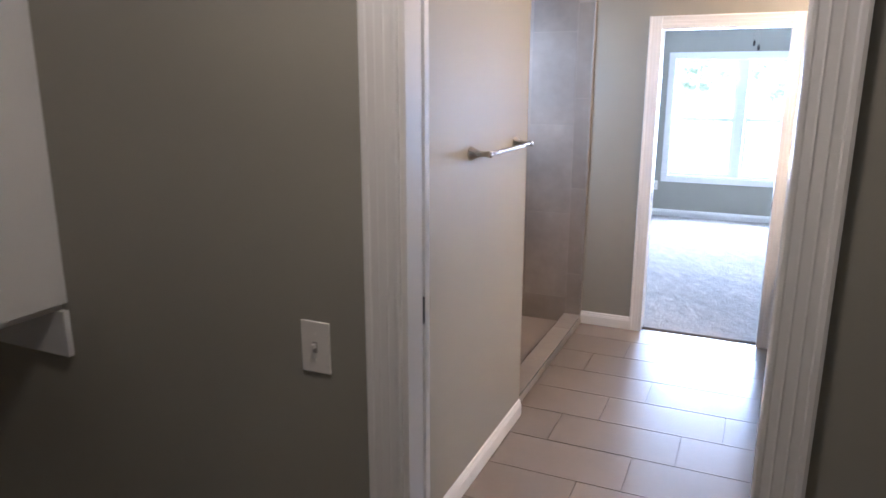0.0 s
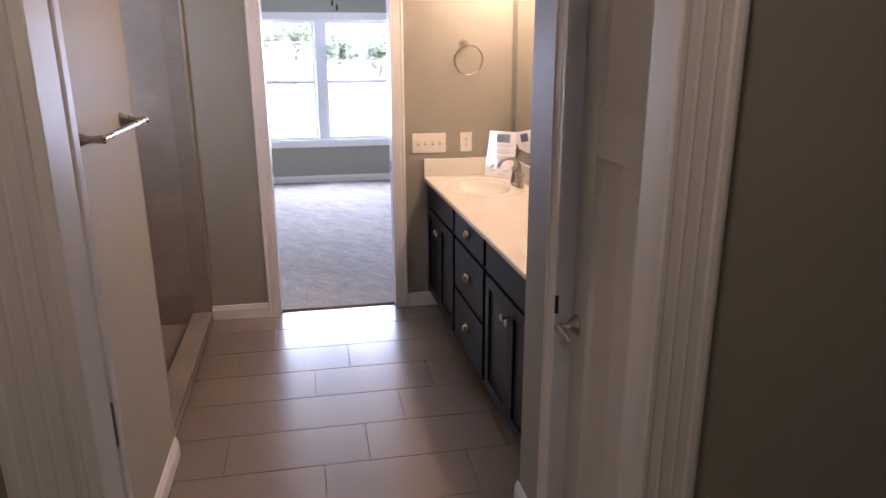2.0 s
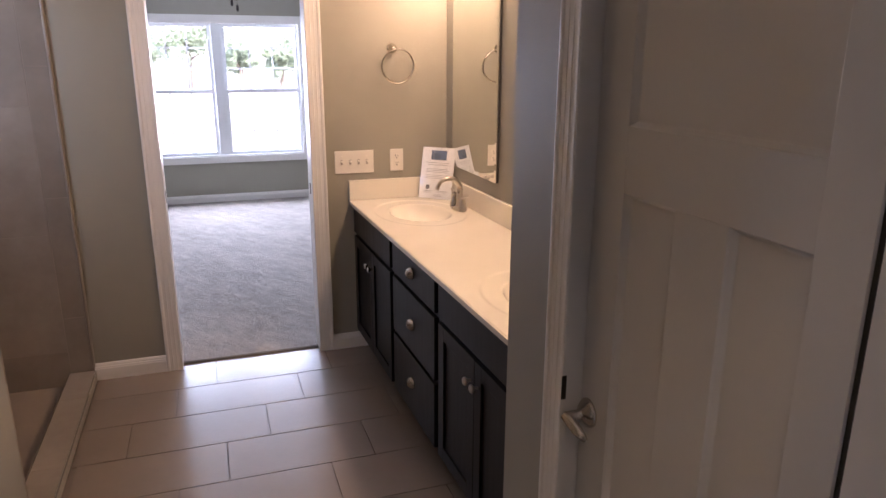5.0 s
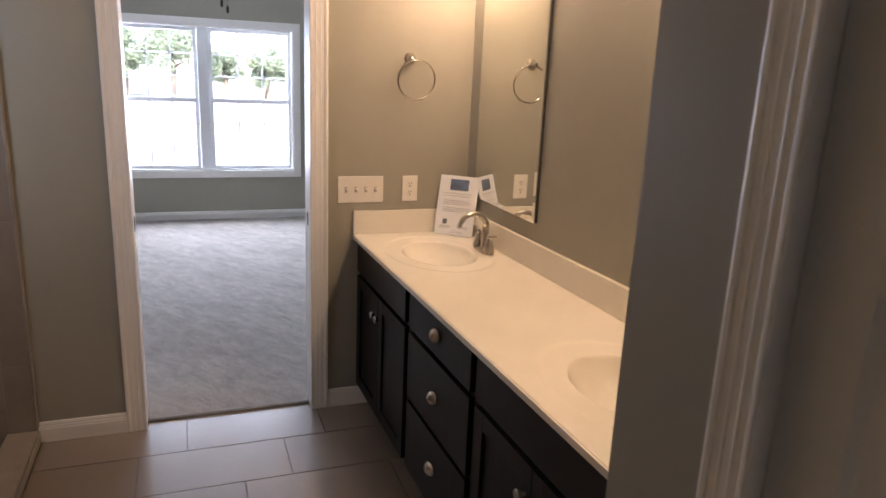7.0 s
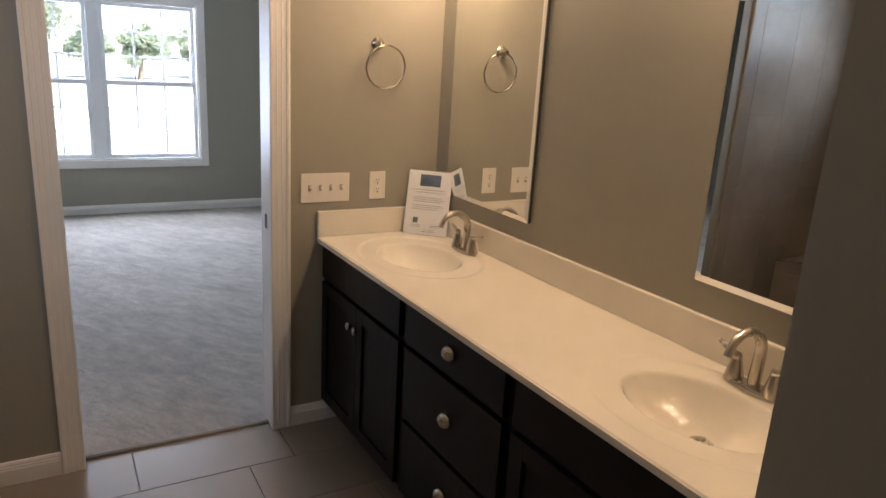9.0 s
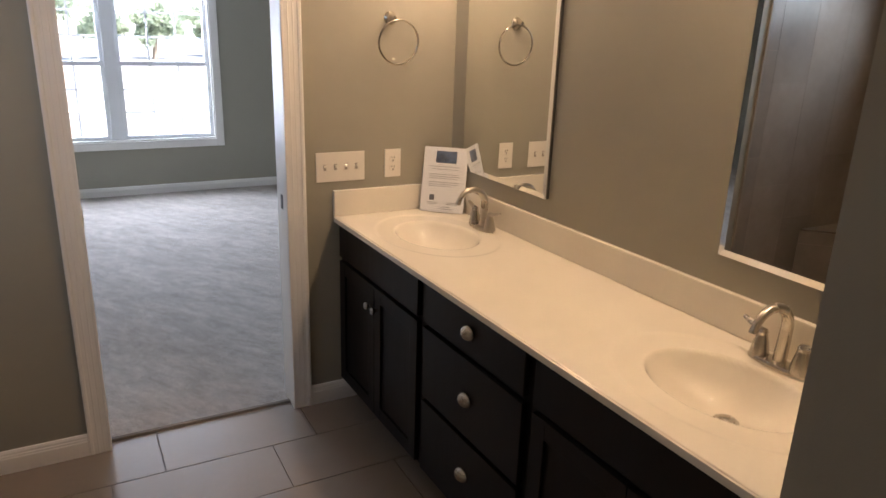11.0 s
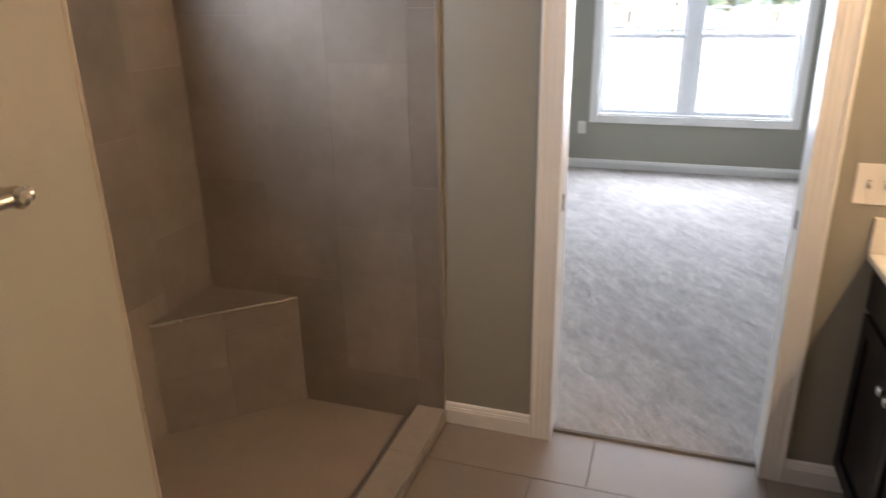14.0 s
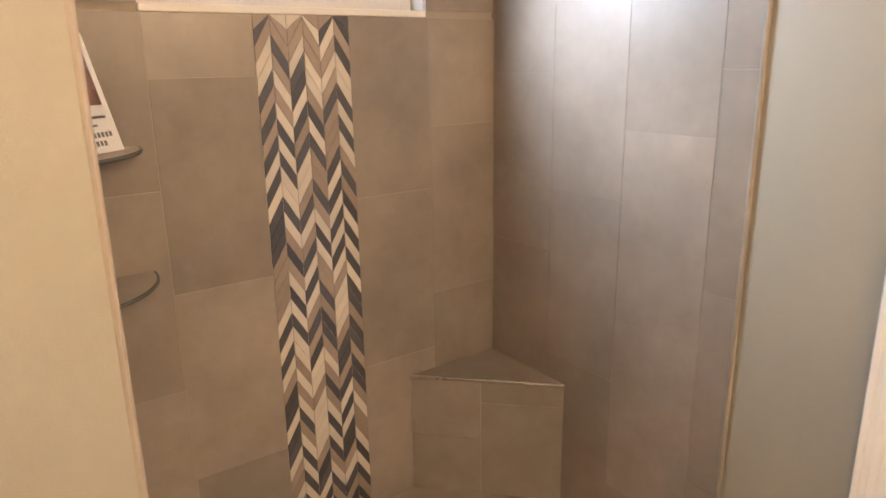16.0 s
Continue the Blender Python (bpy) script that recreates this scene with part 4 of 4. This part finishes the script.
def card(m, lean, w, h, label, big_photo):
    """A sheet in a clear leaning holder; local x across, z up, y to the back."""
    cd = thing("information_sign", m, label, "sign")
    tilted = m @ pose(0, 0, 0, -lean, 0, 0)

    def lay(part_name, bm, material, note="", at=tilted):
        bm.transform(at)
        return part(part_name, bm, material, cd, note)

    lay("sheet", box_bm((-w / 2, 0.0, 0.002), (w / 2, 0.0012, h)), M_PAPER)
    lay("foot", box_bm((-w / 2, 0.002, 0.0), (w / 2, 0.050, 0.002)), M_ACRYLIC, "", m)
    acr = lay("holder", box_bm((-w / 2 - 0.001, -0.0035, 0.002), (w / 2 + 0.001, -0.0012, h + 0.002)), M_ACRYLIC, "clear acrylic front")
    acr.visible_shadow = False
    if big_photo:
        lay("photo", box_bm((-w * 0.40, -0.0006, h * 0.40), (w * 0.36, -0.0001, h * 0.86)), M_PHOTO_WARM, "printed photo")
        for bx0, bx1, bz, bh in ((-0.2, 0.33, 0.29, 0.022), (-0.2, 0.06, 0.225, 0.018)):
            lay("text_line", box_bm((w * bx0, -0.0006, h * bz), (w * bx1, -0.0001, h * (bz + bh))), M_INK)
        for row, count, z0 in ((0, 8, 0.135), (1, 6, 0.065)):
            for k in range(count):
                lay("letter_bar", box_bm((w * (-0.42 + k * 0.098), -0.0006, h * z0), (w * (-0.355 + k * 0.098), -0.0001, h * (z0 + 0.042))), M_INK)
        return cd
    lay("photo", box_bm((-w * 0.22, -0.0006, h * 0.76), (w * 0.25, -0.0001, h * 0.94)), M_PHOTO, "printed photo")
    lay("logo", box_bm((-w * 0.30, -0.0006, h * 0.185), (-w * 0.19, -0.0001, h * 0.27)), M_INK)
    for bx0, bx1, bz in SHEET_LINES:
        lay("text_line", box_bm((w * bx0, -0.0006, h * bz), (w * bx1, -0.0001, h * bz + h * 0.006)), M_INK)
    lay("back_photo", box_bm((-w * 0.20, 0.0013, h * 0.74), (w * 0.20, 0.0018, h * 0.90)), M_PHOTO, "printed photo")
    for bx0, bx1, bz in BACK_LINES:
        lay("text_line", box_bm((w * bx0, 0.0013, h * bz), (w * bx1, 0.0018, h * bz + h * 0.006)), M_INK)
    return cd


card(pose(2.458, 4.434, CTR + 0.0012, 0, 0, -43), 14.5, 0.196, 0.285, "white printed information sheet in clear acrylic holder", False)
card(pose(SHOWER_X + 0.130, STUB_Y + 0.184, 1.4012, 0, 0, 130), 16, 0.14, 0.30, "white printed card leaning on the corner shelf", True)

# ---- outside ----
def leaf_cloud(n, centre, size, leaf, rng):
    verts, faces = [], []
    clumps = [(Vector((rng.gauss(0, 0.42) * size[0], rng.gauss(0, 0.42) * size[1], rng.gauss(0, 0.36) * size[2])), rng.uniform(0.25, 0.5)) for _ in range(34)]
    for _ in range(n):
        c, r = rng.choice(clumps)
        d = Vector((rng.gauss(0, 1), rng.gauss(0, 1), rng.gauss(0, 1))).normalized() * r * rng.random() ** 0.4 * min(size)
        p = Vector(centre) + c + d
        u = Vector((rng.gauss(0, 1), rng.gauss(0, 1), rng.gauss(0, 1))).normalized()
        v = u.orthogonal().normalized()
        s2 = leaf * rng.uniform(0.6, 1.4)
        i = len(verts)
        verts += [tuple(p - u * s2), tuple(p + v * s2 * 0.5), tuple(p + u * s2), tuple(p - v * s2 * 0.5)]
        faces.append((i, i + 1, i + 2, i + 3))
    me = bpy.data.meshes.new("crown")
    me.from_pydata(verts, [], faces)
    me.materials.append(M_LEAF)
    return me


def tree(x, y, height, spread, seed):
    rng = random.Random(seed)
    tr = thing("tree", (x, y, -0.45), "leafy green tree beyond the pale yard", "tree", "trees outside")
    part("trunk", tube_bm([(x, y, -0.45), (x + 0.1, y, height * 0.25), (x - 0.05, y, height * 0.5), (x, y, height * 0.85)], [0.16, 0.12, 0.08, 0.02], 10), M_BARK, tr, "", True)
    for k in range(7):
        a, z = rng.uniform(0, 6.28), height * rng.uniform(0.25, 0.6)
        r = spread * rng.uniform(0.5, 0.8)
        part("limb", tube_bm([(x, y, z), (x + r * 0.5 * math.cos(a), y + r * 0.5 * math.sin(a), z + r * 0.35), (x + r * math.cos(a), y + r * math.sin(a), z + r * 0.55)], [0.1, 0.06, 0.015], 7), M_BARK, tr)
    cr = new("crown", leaf_cloud(4200, (x, y, height * 0.55), (spread, spread, height * 0.40), 0.13, rng))
    cr.parent = tr
    cr.matrix_parent_inverse = tr.matrix_world.inverted()


for tx, ty, th, ts, seed in ((0.7, 42, 4.6, 1.5, 1), (3.5, 45, 2.5, 1.1, 2), (5.9, 45, 2.7, 1.3, 3), (-1.9, 46, 3.6, 1.3, 4), (9.5, 48, 3.2, 1.6, 5), (-6.5, 48, 4.0, 1.8, 7)):
    tree(tx, ty, th, ts, seed)

# ---- tile pieces, last ----
fl = bpy.data.objects["floor"]
ROW, LEN, SHIFT, Y_TOP, X_REF = 0.2974, 0.592, 0.188, 4.307, 1.242
n_row = 0
for k in range(0, 13):
    ya, yb = Y_TOP - ROW * k, Y_TOP - ROW * (k - 1)
    yb = min(yb, FY + 0.050)
    x_first = X_REF - SHIFT * k
    while x_first > 0.657:
        x_first -= LEN
    xx = x_first
    while xx < 2.15:
        xa, xb = max(xx, 0.657), min(xx + LEN, 2.15)
        if xb - xa > 0.03:
            part("tile", box_bm((xa + 0.0018, ya + 0.0018, -0.008), (xb - 0.0018, yb - 0.0018, 0.0), 0.001), M_FLOOR_TILE, fl)
        xx += LEN
for xa, xb, z in ((SHOWER_X + 0.009, -0.073, 1.561), (-0.073, 0.232, 1.176), (0.232, 0.540, 1.397), (0.540, TRIM_X - 0.004, 1.577)):
    tile_run("tile", back, "y", FY - 0.001, -1, xa, xb, courses(z), -0.011, TILE_TOP, M_WALL_TILE)
MOS_Y0, MOS_Y1 = 3.648, 3.958
for ya, yb, z in ((STUB_Y + 0.011, SW_Y0, 1.270), (SW_Y0, MOS_Y0, 1.573), (MOS_Y1, 4.262, 1.168), (4.262, FY - 0.010, 1.385)):
    tile_run("tile", left, "x", SHOWER_X - 0.007, 1, ya, yb, courses(z), -0.011, SW_Z0 - 0.021, M_WALL_TILE)
for ya, yb in ((STUB_Y + 0.011, SW_Y0 - 0.002), (SW_Y1 + 0.002, FY - 0.010)):
    tile_run("tile", left, "x", SHOWER_X - 0.010, 1, ya, yb, courses(1.9), SW_Z0, TILE_TOP, M_WALL_TILE)
for xa, xb, z in ((SHOWER_X + 0.001, -0.073, 1.4), (-0.073, 0.232, 1.2), (0.232, 0.540, 1.6), (0.540, TOWEL_X - 0.014, 1.4)):
    tile_run("tile", near, "y", STUB_Y + 0.002, 1, xa, xb, courses(z), -0.011, TILE_TOP, M_WALL_TILE)

# chevron mosaic: six columns of slanted slips
mosaic = part("mosaic_stripe", box_bm((SHOWER_X - 0.007, MOS_Y0 + 0.001, -0.011), (SHOWER_X + 0.0005, MOS_Y1 - 0.001, SW_Z0 - 0.021)), M_WALL_GROUT, left, "chevron mosaic in cream, taupe and slate")
rng = random.Random(11)
cw = (MOS_Y1 - MOS_Y0) / 6
PITCH, RISE = 0.0480, 0.082
m_top = SW_Z0 - 0.022


def slip(ya, yb, za, rise):
    zs = ((ya, za), (yb, za + rise), (yb, za + rise + PITCH - 0.0022), (ya, za + PITCH - 0.0022))
    cut = [(y, min(max(z, -0.010), m_top)) for y, z in zs]
    if max(z for _, z in cut) - min(z for _, z in cut) < 0.012:
        return None
    clean = []
    for p in cut:
        if not clean or (abs(p[0] - clean[-1][0]) + abs(p[1] - clean[-1][1])) > 1e-5:
            clean.append(p)
    if len(clean) < 3:
        return None
    return prism_bm(clean, 0, SHOWER_X - 0.003, SHOWER_X + 0.003)


for c in range(6):
    ya, yb = MOS_Y0 + cw * c + 0.0012, MOS_Y0 + cw * (c + 1) - 0.0012
    rise = RISE if c % 2 == 0 else -RISE
    z = -0.12 + (0 if c % 2 == 0 else RISE)
    last = None
    while z < m_top + 0.10:
        bm = slip(ya, yb, z, rise)
        pick = rng.choices((M_CREAM, M_TAUPE, M_SLATE), (0.38, 0.34, 0.28))[0]
        if pick is last and rng.random() < 0.6:
            pick = M_SLATE if pick is not M_SLATE else M_CREAM
        last = pick
        if bm:
            part("mosaic_slip", bm, pick, mosaic)
        z += PITCH
